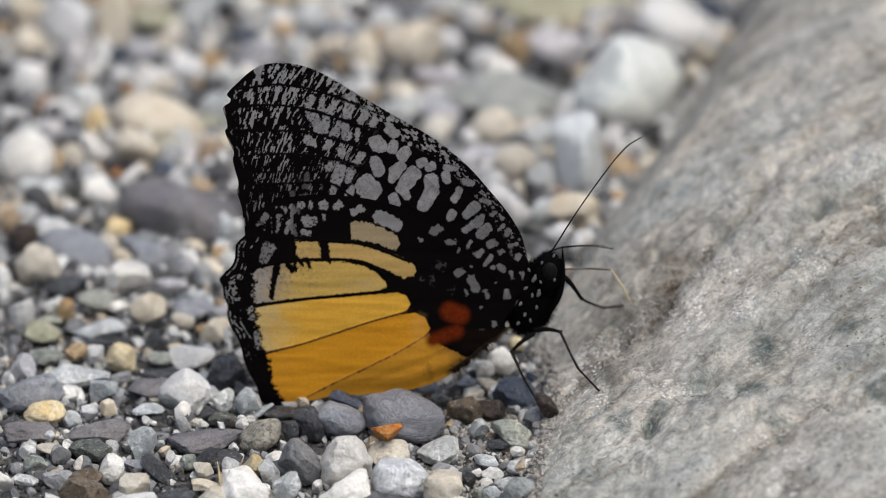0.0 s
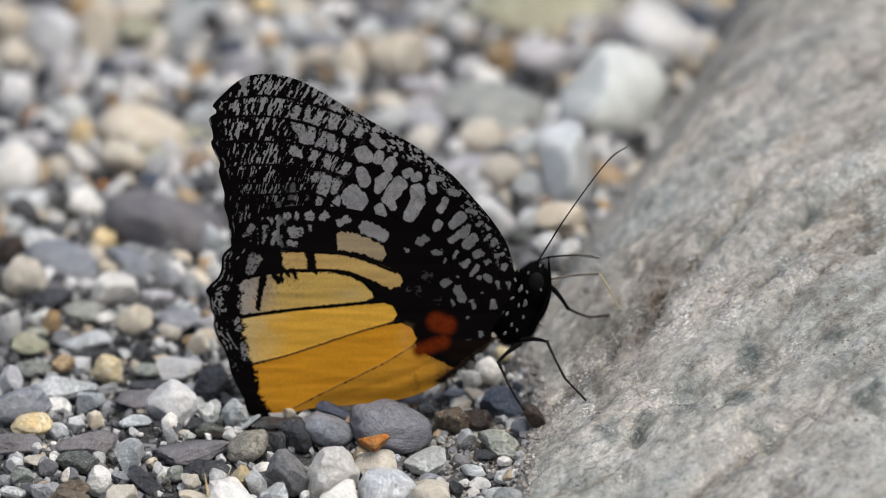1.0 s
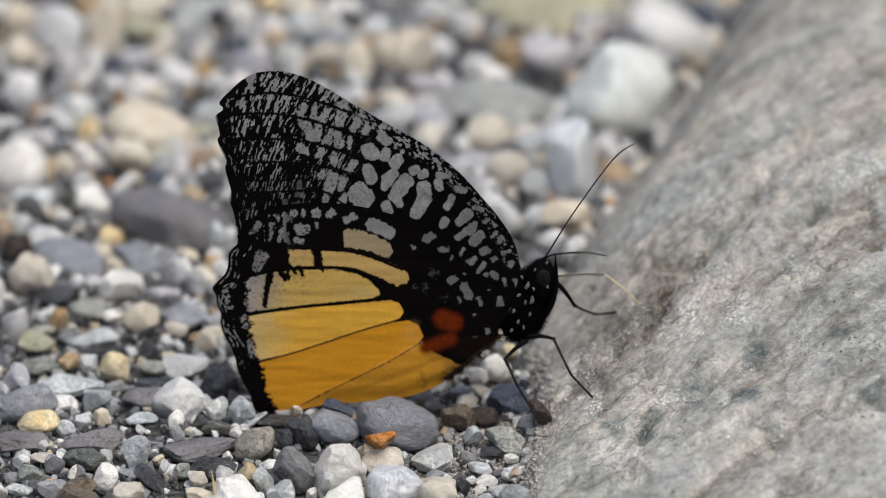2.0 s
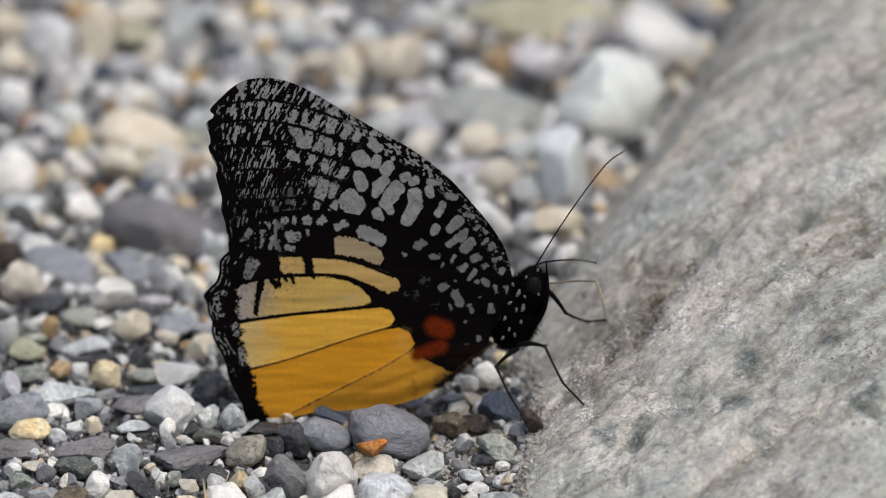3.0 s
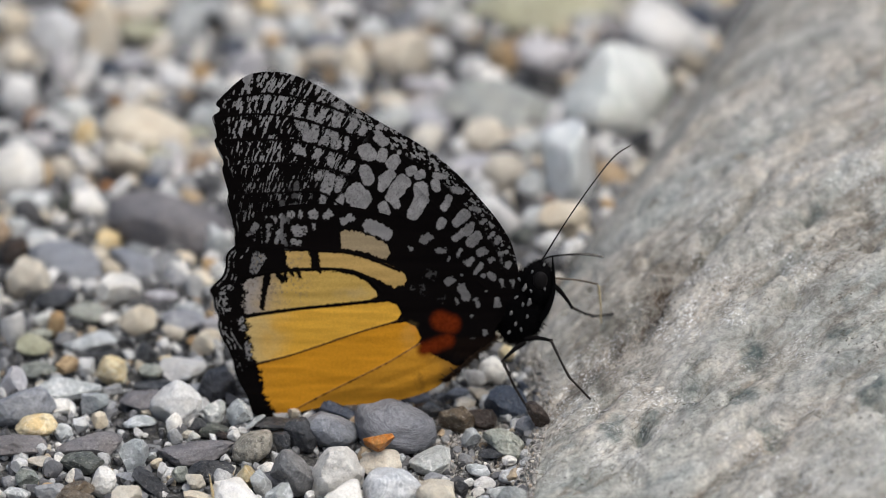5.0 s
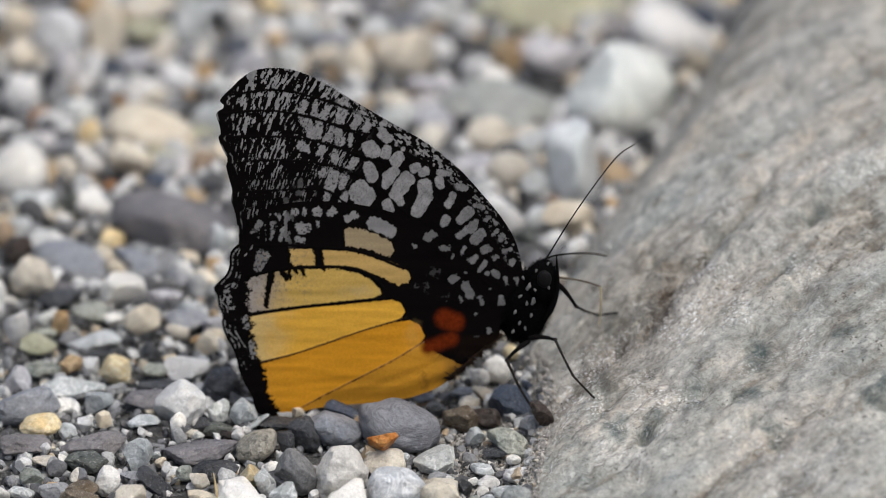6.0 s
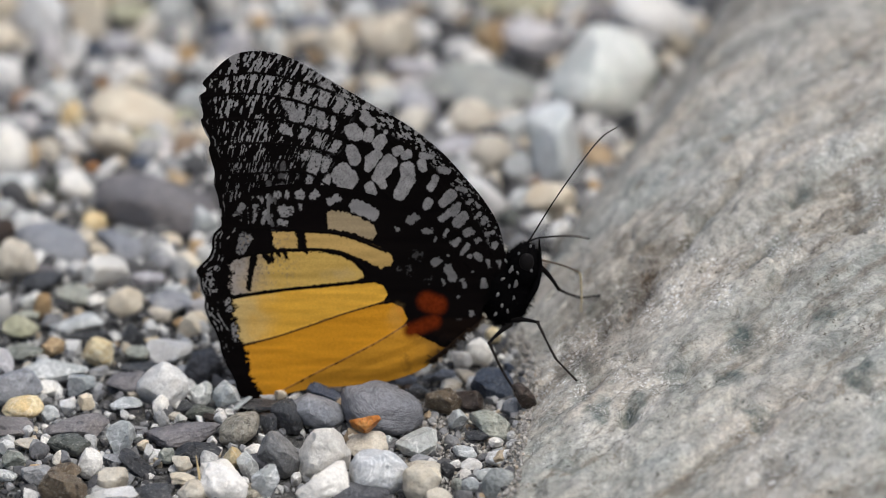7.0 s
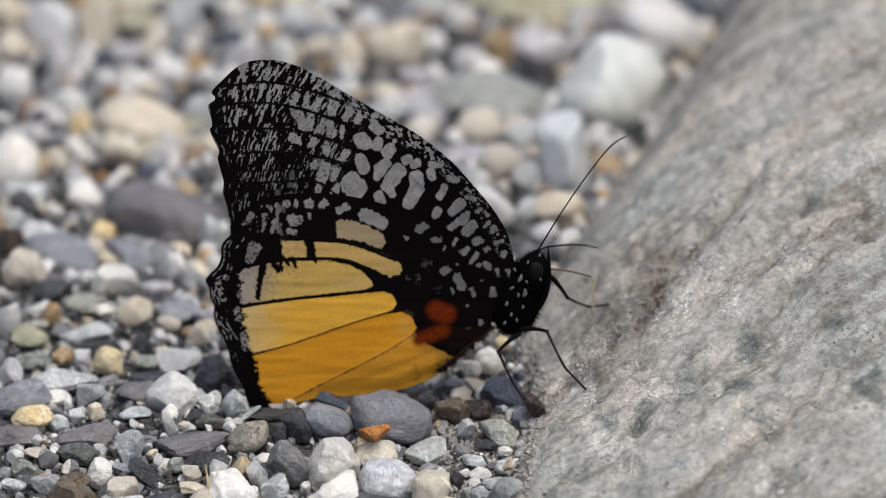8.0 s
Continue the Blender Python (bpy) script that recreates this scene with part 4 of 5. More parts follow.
def build_butterfly():
    rng = np.random.default_rng(5)
    fly = new("butterfly")
    tagged(fly, "black, white and yellow butterfly with closed wings feeding at a boulder", "butterfly")
    wings = []
    for side in (-1, 1):
        wings.append(build_wing("forewing", FORE_EDGE, fore_pattern, False, side, fly, "black forewing with rows of white cells"))
        wings.append(build_wing("hindwing", HIND_EDGE, hind_pattern, True, side, fly, "black hindwing with orange-yellow cells and red spots"))
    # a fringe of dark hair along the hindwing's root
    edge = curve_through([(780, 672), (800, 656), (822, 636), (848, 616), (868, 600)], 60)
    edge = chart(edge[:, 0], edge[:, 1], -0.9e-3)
    for shift in (0.0, -2.0):
        part("fringe", *hairs(rng, edge + np.array((0, shift * 1e-4, 0)), (1.17, 0.00, 9.91), 260, 1.2, 0.1), ROOT_HAIR, wings[1], "brown hair fringe")
    thorax_v, thorax_f = blob((9.61, 1.00, 14.60), (3.3, 2.3, 5.0), 12, 0.08)
    thorax = part("thorax", thorax_v, thorax_f, FUR, fly, "furry black thorax with white flecks")
    part("fur", *hairs(rng, thorax_v, (9.61, 1.00, 14.60), 2600, 0.9), FUR, thorax)
    abdomen_v, abdomen_f = blob((1.17, 1.80, 10.18), (8.0, 1.5, 1.9), -24, 0.05)
    part("abdomen", abdomen_v, abdomen_f, FUR, fly)
    head_v, head_f = blob((11.63, 0.00, 18.53), (2.05, 1.8, 3.0), 6, 0.06)
    head = part("head", head_v, head_f, FUR, fly)
    part("fur", *hairs(rng, head_v, (11.63, 0.00, 18.53), 1200, 0.55), FUR, head)
    part("eye", *blob((11.97, -1.60, 19.68), (0.95, 0.5, 1.22), 0, 0.0), EYE_SHELL, head, "large dark brown compound eye")
    part("eye", *blob((12.01, 1.90, 17.87), (0.95, 0.6, 1.22), 0, 0.0), EYE_SHELL, head, "large dark brown compound eye")
    for y in (-0.5, 0.5):
        pts = bend(((11.93, -0.20, 13.23), (13.09, -0.40, 15.74), (13.66, -0.40, 18.55), (13.57, -0.40, 22.48)), 24) + np.array((0, y / 1000, 0))
        part("palp", *tube(pts, (0.3e-3, 0.42e-3, 0.34e-3, 0.05e-3)), FUR, head, "pointed upturned palp")
    white = plain_material("white_flecks", (0.17, 0.163, 0.157), 0.7, 0.2)
    for spot in ((9.73, -1.60, 16.23), (9.29, -1.30, 19.70), (9.94, -1.60, 18.56), (10.32, -1.60, 14.54), (8.80, -1.70, 13.54), (8.21, -1.80, 15.12), (10.60, -1.70, 16.60), (8.86, -1.70, 17.32), (7.93, -1.70, 12.33), (9.53, -1.60, 12.69)):
        part("fleck", *blob(spot, (0.26, 0.1, 0.52) if rng.random() < 0.5 else (0.17, 0.1, 0.28), rng.uniform(-30, 50), 0.5, 3), white, thorax)
    for spot in ((10.95, -2.00, 21.07), (10.81, -2.00, 18.34), (12.56, -1.70, 18.52), (12.48, -1.00, 21.64)):
        part("fleck", *blob(spot, (0.14, 0.1, 0.24), rng.uniform(-30, 50), 0.5, 3), white, head)
    for pts, radii in ((((12.19, -0.60, 22.02), (15.63, -1.40, 28.46), (19.42, -2.00, 34.62), (21.63, -2.20, 37.57), (23.49, -2.40, 39.01)), (0.11e-3, 0.085e-3, 0.085e-3, 0.12e-3, 0.1e-3)),
                       (((12.20, 0.40, 21.55), (13.36, 0.80, 21.92), (16.43, 2.40, 21.49), (18.48, 3.20, 21.04), (20.09, 3.80, 20.44)), (0.12e-3, 0.11e-3, 0.12e-3, 0.15e-3, 0.2e-3, 0.15e-3))):
        v, f = tube(bend(pts, 140), radii)
        ob = part("antenna", v, f, ANTENNA, head, "thin black antenna with fine pale rings")
        ring = np.repeat((np.arange(140) % 4 == 0) * smooth(0.3, 0.9, np.linspace(0, 1, 140)), 8)
        ob.data.attributes.new("ring", "FLOAT", "POINT").data.foreach_set("value", ring.astype(np.float32))
    legs = (("front leg reaching over the boulder", ((13.65, -0.50, 18.60), (16.10, 1.50, 14.36), (19.16, 10.20, 8.94), (21.62, 8.43, 10.10))),
            ("middle leg braced on the boulder", ((10.04, -1.50, 11.27), (13.37, -3.00, 11.75), (15.63, -9.64, 9.70), (18.34, -9.12, 6.31))),
            ("hind leg standing on a dark pebble", ((10.04, -1.50, 10.79), (7.13, -3.00, 8.92), (8.81, -3.50, 5.13), (11.38, -3.20, 0.29))))
    for label, pts in legs:
        j = np.array(pts, float) / 1000
        sag = np.array((0, 0, 0.25e-3))
        upper = np.array([j[0] + (j[1] - j[0]) * t + sag * math.sin(math.pi * t) for t in np.linspace(0, 1, 16)])
        femur = part("leg", *tube(upper, (0.3e-3, 0.36e-3, 0.3e-3, 0.24e-3, 0.2e-3)), LEG, fly, label)
        lower = np.array([j[1] + (j[2] - j[1]) * t - 0.5 * sag * math.sin(math.pi * t) for t in np.linspace(0, 1, 18)])
        tibia = part("tibia", *tube(lower, (0.2e-3, 0.17e-3, 0.15e-3, 0.16e-3, 0.19e-3)), SHIN, femur)
        part("spines", *hairs(rng, tube(lower, (0.17e-3, 0.15e-3), 5)[0], tuple(j[1] * 1000), 46, 0.42), SHIN, femur)
        part("knee", *blob(tuple(j[1] * 1000), (0.26, 0.24, 0.26), 0, 0.2, 3), SHIN, femur, "pale-dusted knee joint")
        tarsus = np.linspace(j[2], j[3], 26)
        joints = 0.125e-3 + 0.04e-3 * np.abs(np.sin(np.linspace(0, 4 * math.pi, 26)))
        part("tarsus", *tube(tarsus, tuple(joints)), SHIN, femur, "thin jointed foot")
    tongue_v, tongue_f = tube(bend(((0, 0, 0), (3.3, 2.2, 0.35), (6.5, 5.0, 0)), 24), (0.15e-3, 0.13e-3))
    tongue = part("proboscis", tongue_v, tongue_f, TONGUE_ROOT, fly, "thin dusky proboscis")
    tip_v, tip_f = tube(bend(((0, 0, 0), (0.8, 0, 0.14), (3.8, 0, 0.16), (7.0, 0, 0)), 30), (0.13e-3, 0.15e-3, 0.13e-3, 0.1e-3))
    tip = part("proboscis_tip", tip_v, tip_f, TONGUE, tongue, "bent amber end of the proboscis")
    return fly, wings, tongue, tip


butterfly, wing_parts, tongue_part, tongue_tip = build_butterfly()


# ---- pebbles ----
LABELS = {
    "white": "white quartz pebble lying in the gravel", "pale": "pale blue-grey pebble lying in the gravel", "cream": "cream pebble lying in the gravel",
    "yellow": "yellowish pebble lying in the gravel", "orange": "rust-orange pebble lying in the gravel", "grey": "grey slate pebble lying in the gravel",
    "dark": "dark blue-grey slate pebble in the gravel, some standing for shaded gaps", "blue": "dark blue slate pebble lying in the gravel", "taupe": "flat brownish-grey slate pebble in the gravel", "brown": "dark brown pebble lying in the gravel",
    "tan": "tan-brown pebble lying in the gravel", "green": "greenish-grey pebble lying in the gravel", "mottled": "speckled brown-grey pebble lying in the gravel", "banded": "smooth rounded grey pebble with fine wavy bands",
    "ivory": "smooth ivory-white quartz pebble in the gravel", "pale2": "large white pebble with bluish marbling among the gravel", "block": "large angular blue-white marble stone in the gravel", "lilac": "lilac-grey pebble lying in the gravel",
    "rust": "rust-brown pebble lying in the gravel", "olive": "olive-tinted stone lying in the gravel", "slate": "blue-grey slate pebble lying in the gravel", "slategreen": "broad flat greenish-grey slate lying in the gravel",
    "darkgrey": "flaky dark grey slate pebble in the gravel", "darkgreen": "dark green-black pebble lying in the gravel", "mottledbrown": "wet speckled brown pebble beside the boulder",
}
VIEW = Vector((0, 0.9063, -0.4226))
pebble_rng = np.random.default_rng(11)


def pebble(kind, x, y, z, a, b, c, lean=0.0, angular=0.6, level=4, cuts=()):
    """One pebble: its centre and half sizes in millimetres, and how far it leans over sideways."""
    v, f = stone_shape(pebble_rng, level, angular, 0.05 if angular > 0.3 else 0.022, cuts)
    v = v * np.array((a, b, c)) / 1000
    turn = np.array(Matrix.Rotation(radians(-lean), 3, VIEW))
    ob = new("pebble", mesh_from("pebble", v @ turn.T, f, STONE[kind]))
    ob.location = (x / 1000, y / 1000, z / 1000)
    return tagged(ob, LABELS[kind], "pebble", "pebbles on the ground")


pebble("white", -54.8, 113.3, 2.8, 3.80, 3.04, 4.55, 0, 0.50, 3)
pebble("tan", -51.0, 127.4, 1.5, 2.15, 1.72, 2.46, 0, 0.50, 3)
pebble("dark", -53.9, 131.9, 0.7, 1.76, 1.41, 1.14, 0, 0.60, 3)
pebble("cream", -59.5, 110.3, 1.6, 3.31, 2.65, 2.52, 0, 0.40, 3)
pebble("white", -59.0, 96.4, 2.0, 2.66, 2.13, 3.24, 0, 0.30, 3)
# dark filler stone standing for a shadow between pale stones
pebble("dark", -55.2, 101.3, 1.9, 1.41, 1.13, 3.01, 0, 0.60, 3)
pebble("rust", -56.3, 90.4, 1.0, 1.71, 1.37, 1.65, 0, 0.60, 3)
pebble("lilac", -53.1, 104.3, 2.1, 1.89, 1.51, 3.36, 0, 0.50, 3)
pebble("pale", -51.2, 90.5, 1.6, 2.96, 2.37, 2.55, 0, 0.60, 3)
pebble("cream", -42.2, 128.4, 1.0, 5.10, 3.53, 1.67, 0, 0.50, 3)
pebble("olive", -42.1, 121.3, 0.7, 3.65, 2.30, 1.09, 0, 0.50, 3)
pebble("pale", -36.2, 116.8, 2.9, 2.69, 2.16, 4.70, 0, 0.60, 3)
pebble("cream", -48.0, 114.4, 3.4, 2.53, 2.03, 5.50, 0, 0.50, 3)
pebble("blue", -46.7, 105.1, 1.5, 1.89, 1.51, 2.46, 0, 0.60, 3)
pebble("lilac", -43.7, 109.6, 0.9, 2.36, 1.89, 1.40, 0, 0.60, 3)
pebble("cream", -40.9, 111.6, 1.0, 1.97, 1.58, 1.62, 0, 0.50, 3)
pebble("dark", -38.2, 110.5, 0.7, 1.34, 1.07, 1.11, 0, 0.60, 3)
pebble("white", -37.5, 102.9, 1.3, 2.51, 2.01, 2.03, 0, 0.50, 3)
pebble("white", -42.6, 99.6, 1.4, 2.50, 2.00, 2.24, 0, 0.50, 3)
pebble("tan", -34.2, 107.1, 0.7, 1.89, 1.51, 1.19, 0, 0.50, 3)
pebble("rust", -45.3, 95.2, 1.0, 1.17, 0.94, 1.54, 0, 0.50, 3)
pebble("dark", -47.2, 92.8, 0.7, 1.32, 1.06, 1.10, 0, 0.60, 3)
pebble("tan", -35.6, 98.4, 0.7, 1.17, 0.94, 1.13, 0, 0.50, 3)
pebble("cream", -41.1, 85.6, 1.9, 6.05, 4.84, 3.01, -8, 0.60, 3)
pebble("yellow", -49.2, 84.7, 1.4, 1.86, 1.49, 2.33, 0, 0.50, 3)
pebble("white", -29.4, 123.7, 1.6, 2.38, 1.91, 2.52, 0, 0.40, 3)
pebble("blue", -29.7, 115.1, 0.8, 2.13, 1.71, 1.24, 0, 0.50, 3)
pebble("lilac", -27.6, 107.5, 1.6, 3.30, 2.64, 2.51, 0, 0.50, 3)
pebble("yellow", -25.4, 128.5, 1.2, 2.15, 1.72, 1.93, 0, 0.50, 3)
pebble("tan", -24.3, 117.1, 1.0, 1.74, 1.39, 1.57, 0, 0.50, 3)
pebble("dark", -59.3, 83.6, 1.2, 2.09, 1.67, 1.88, 0, 0.60, 3)
pebble("lilac", -55.8, 84.1, 0.8, 2.79, 2.23, 1.21, 0, 0.50, 3)
pebble("pale", -33.3, 88.9, 1.6, 2.49, 1.99, 2.64, 0, 0.50, 3)
pebble("olive", -34.2, 85.2, 0.7, 2.09, 1.67, 1.10, 0, 0.50, 3)
pebble("cream", -60.3, 122.8, 1.7, 2.70, 2.16, 2.67, 0, 0.50, 3)
pebble("pale", -32.8, 127.6, 1.2, 2.23, 1.78, 1.92, 0, 0.50, 3)
pebble("white", -58.5, 68.7, 2.7, 3.99, 3.19, 4.37, 0, 0.25, 3)
pebble("cream", -52.0, 73.1, 1.3, 1.69, 1.35, 2.04, 0, 0.40, 3)
pebble("white", -48.6, 74.8, 1.2, 1.69, 1.36, 1.94, 0, 0.50, 3)
pebble("cream", -43.5, 74.1, 2.0, 3.39, 2.71, 3.27, -10, 0.50, 3)
pebble("rust", -46.1, 69.6, 0.5, 1.23, 0.98, 0.89, 0, 0.60, 3)
pebble("tan", -43.4, 69.1, 0.4, 1.23, 0.98, 0.66, 0, 0.60, 3)
pebble("blue", -39.6, 70.4, 0.7, 2.07, 1.66, 1.09, 0, 0.60, 3)
pebble("dark", -33.9, 70.6, 0.5, 2.92, 1.83, 0.87, 6, 0.60, 3)
pebble("lilac", -37.7, 74.9, 0.8, 3.23, 2.59, 1.27, 0, 0.50, 3)
pebble("cream", -33.9, 77.1, 1.1, 2.47, 1.97, 1.78, 0, 0.50, 3)
pebble("olive", -39.5, 79.8, 0.4, 2.08, 1.45, 0.69, 0, 0.50, 3)
pebble("cream", -31.2, 76.1, 1.5, 1.39, 1.11, 2.37, 0, 0.50, 3)
pebble("white", -49.0, 63.4, 1.1, 3.36, 2.69, 1.71, -18, 0.40, 3)
pebble("taupe", -37.2, 54.0, 2.5, 8.36, 6.69, 4.01, 0, 0.45, 3)
pebble("darkgreen", -51.2, 62.0, 1.2, 2.06, 1.65, 1.95, 0, 0.60, 3)
pebble("pale", -56.3, 62.1, 1.2, 3.21, 2.57, 1.88, 0, 0.50, 3)
pebble("cream", -54.5, 59.6, 0.7, 1.22, 0.98, 1.09, 0, 0.50, 3)
pebble("pale", -57.8, 55.1, 0.9, 1.98, 1.58, 1.44, 0, 0.60, 3)
pebble("slate", -50.3, 44.0, 1.2, 5.58, 4.11, 1.95, -14, 0.30, 4)
pebble("yellow", -45.2, 50.6, 1.1, 1.67, 1.33, 1.81, 0, 0.50, 4)
pebble("cream", -49.8, 53.6, 0.6, 1.06, 0.85, 0.91, 0, 0.50, 3)
pebble("brown", -57.7, 46.6, 1.5, 2.04, 1.63, 2.43, 0, 0.50, 4)
pebble("cream", -55.6, 36.8, 2.1, 3.01, 2.40, 3.44, 15, 0.35, 4)
pebble("pale", -40.6, 49.9, 0.6, 1.82, 1.45, 0.91, 0, 0.50, 4)
pebble("dark", -35.6, 50.1, 0.4, 1.66, 1.29, 0.61, 0, 0.50, 4)
pebble("pale", -31.0, 48.9, 1.7, 2.12, 1.70, 2.72, 0, 0.60, 4)
pebble("slate", -40.9, 44.2, 0.8, 4.52, 2.57, 1.22, -16, 0.40, 4)
pebble("cream", -35.2, 44.8, 0.8, 1.81, 1.45, 1.25, 0, 0.50, 4)
pebble("tan", -31.4, 42.8, 0.8, 1.28, 1.02, 1.37, 0, 0.50, 4)
pebble("pale", -54.7, 52.7, 0.6, 2.28, 1.82, 0.99, 0, 0.50, 4)
pebble("lilac", -35.1, 55.5, 0.5, 2.28, 1.55, 0.74, 0, 0.50, 3)
pebble("white", -15.2, 127.3, 0.8, 3.34, 2.67, 1.31, 0, 0.50, 3, ((35, 0.72), (95, 0.8), (150, 0.7), (185, 0.8), (320, 0.8)))
pebble("taupe", -9.6, 125.8, 1.3, 2.55, 2.04, 2.17, 0, 0.50, 3)
pebble("slate", -16.7, 116.8, 1.0, 3.16, 2.53, 1.63, 0, 0.50, 3)
pebble("pale", -10.2, 119.5, 1.2, 2.38, 1.90, 1.87, 0, 0.50, 3)
pebble("cream", -13.0, 105.0, 2.3, 2.51, 2.01, 3.69, 0, 0.50, 3)
pebble("cream", -6.4, 107.4, 2.6, 4.25, 3.40, 4.24, 0, 0.40, 3)
pebble("white", -1.4, 112.6, 1.2, 2.21, 1.77, 2.00, 0, 0.30, 3)
pebble("dark", 0.3, 109.1, 0.5, 2.67, 1.61, 0.76, 0, 0.60, 3)
pebble("white", 3.5, 105.9, 1.3, 2.04, 1.63, 2.03, 0, 0.30, 3)
pebble("white", 2.6, 119.2, 1.6, 2.22, 1.78, 2.54, 0, 0.40, 3)
pebble("pale", -0.5, 124.0, 1.2, 1.91, 1.53, 1.97, 0, 0.50, 3)
pebble("dark", 4.8, 119.6, 0.9, 1.43, 1.14, 1.42, 0, 0.60, 3)
pebble("olive", 13.8, 125.4, 1.6, 10.74, 5.42, 2.57, 0, 0.40, 3)
pebble("tan", 8.2, 108.8, 1.9, 2.36, 1.89, 3.11, 0, 0.50, 3)
pebble("lilac", -2.3, 102.1, 0.6, 4.23, 2.00, 0.95, 0, 0.50, 3)
pebble("slategreen", 6.9, 92.5, 2.0, 8.72, 6.64, 3.15, 0, 0.50, 3)
pebble("cream", -7.8, 96.9, 0.7, 2.34, 1.87, 1.15, 0, 0.50, 3)
pebble("lilac", -2.3, 94.8, 0.8, 3.43, 2.66, 1.26, 0, 0.60, 3)
pebble("pale", -7.0, 89.9, 1.2, 3.42, 2.74, 1.86, 0, 0.50, 3)
pebble("lilac", -2.3, 87.7, 1.4, 2.95, 2.36, 2.33, 0, 0.50, 3)
pebble("dark", 2.3, 89.0, 0.8, 1.24, 0.99, 1.32, 0, 0.60, 3)
pebble("tan", -17.4, 106.5, 0.4, 2.51, 1.47, 0.70, 0, 0.50, 3)
pebble("blue", -12.2, 99.8, 0.8, 1.72, 1.38, 1.34, 0, 0.50, 3)
pebble("pale", -20.6, 118.5, 1.7, 2.69, 2.15, 2.66, 0, 0.50, 3)
pebble("cream", -20.8, 127.8, 1.0, 2.39, 1.91, 1.65, 0, 0.50, 3)
pebble("cream", -17.4, 110.9, 1.1, 2.52, 2.02, 1.82, 0, 0.50, 3)
pebble("pale", -21.7, 109.6, 1.3, 2.36, 1.89, 2.07, 0, 0.60, 3)
pebble("white", -3.3, 124.7, 1.5, 2.07, 1.65, 2.37, 0, 0.40, 3)
pebble("slate", -6.4, 120.7, 1.1, 2.06, 1.65, 1.72, 0, 0.50, 3)
pebble("ivory", 30.9, 118.2, 2.1, 5.86, 7.02, 3.33, -24, 0.35, 3)
pebble("block", 23.6, 91.5, 3.9, 7.17, 10.39, 6.24, -14, 0.90, 3)
# dark stone added for the shade under the big block
pebble("dark", 24.8, 85.7, 0.7, 3.41, 2.38, 1.13, 0, 0.60, 3)
pebble("lilac", 15.0, 110.2, 1.6, 5.51, 4.41, 2.53, -8, 0.50, 3)
pebble("tan", 17.5, 96.6, 1.3, 1.01, 0.81, 2.05, 0, 0.60, 3)
# next two: dark stones standing for shaded gaps beside the block
pebble("dark", 17.1, 90.9, 0.5, 3.42, 1.72, 0.82, 0, 0.60, 3)
pebble("dark", 30.2, 101.1, 1.8, 1.10, 0.88, 2.83, -18, 0.60, 3)
pebble("cream", 32.6, 104.6, 0.7, 1.57, 1.26, 1.16, 0, 0.50, 3)
pebble("taupe", 23.6, 115.7, 1.6, 2.69, 2.15, 2.66, 0, 0.50, 3)
pebble("blue", 35.3, 123.4, 1.3, 3.02, 2.42, 2.17, -10, 0.50, 3)
pebble("yellow", 39.4, 129.1, 1.1, 2.15, 1.72, 1.72, 0, 0.50, 3)
pebble("slate", 22.1, 123.3, 1.1, 2.07, 1.65, 1.73, 0, 0.50, 3)
pebble("cream", 5.3, 82.5, 1.7, 3.40, 2.72, 2.76, 0, 0.25, 3)
pebble("pale", 11.6, 82.5, 0.9, 4.79, 2.90, 1.37, 12, 0.50, 3)
pebble("tan", 3.7, 82.1, 0.4, 1.08, 0.87, 0.71, 0, 0.50, 3)
pebble("block", 16.3, 68.7, 3.7, 3.99, 5.79, 6.00, -8, 0.90, 3)
pebble("lilac", 3.7, 76.0, 0.8, 4.16, 2.62, 1.24, 0, 0.50, 3)
pebble("slate", 3.5, 69.6, 0.5, 2.30, 1.70, 0.81, 0, 0.50, 3)
pebble("cream", 8.0, 70.1, 1.8, 3.22, 2.58, 2.87, 0, 0.50, 3)
pebble("white", 6.8, 55.8, 2.1, 3.19, 2.56, 3.45, 0, 0.50, 3)
pebble("pale", 11.5, 67.6, 1.4, 2.07, 1.65, 2.27, 0, 0.50, 3)
pebble("cream", 15.6, 55.6, 1.7, 3.65, 2.92, 2.74, 0, 0.50, 3)
pebble("orange", 21.8, 70.5, 0.5, 1.00, 0.80, 0.73, 0, 0.60, 3)
pebble("tan", 21.2, 62.6, 0.6, 1.53, 1.22, 1.02, 0, 0.50, 3)
pebble("taupe", 23.8, 74.8, 0.6, 2.46, 1.97, 0.93, 0, 0.50, 3)
pebble("white", 21.1, 80.1, 0.7, 0.93, 0.74, 1.16, 0, 0.50, 3)
pebble("pale", 11.8, 56.0, 1.3, 1.98, 1.58, 2.06, 0, 0.50, 3)
pebble("dark", 20.5, 66.8, 0.4, 1.07, 0.86, 0.70, 0, 0.60, 3)
pebble("dark", -51.8, 33.8, 0.6, 3.00, 1.91, 0.91, 0, 0.60, 4)
pebble("taupe", -52.1, 38.2, 0.6, 2.85, 2.18, 1.03, 0, 0.50, 4)
pebble("white", -43.4, 34.0, 1.4, 3.15, 2.52, 2.28, 0, 0.60, 4)
pebble("white", -47.4, 36.4, 0.9, 1.50, 1.20, 1.42, 0, 0.60, 4)
pebble("lilac", -38.2, 35.0, 0.5, 2.77, 1.66, 0.79, 0, 0.50, 4)
pebble("cream", -32.9, 39.6, 0.7, 2.03, 1.62, 1.18, 0, 0.50, 4)
pebble("green", -47.2, 29.3, 0.7, 2.84, 2.27, 1.10, 0, 0.50, 4)
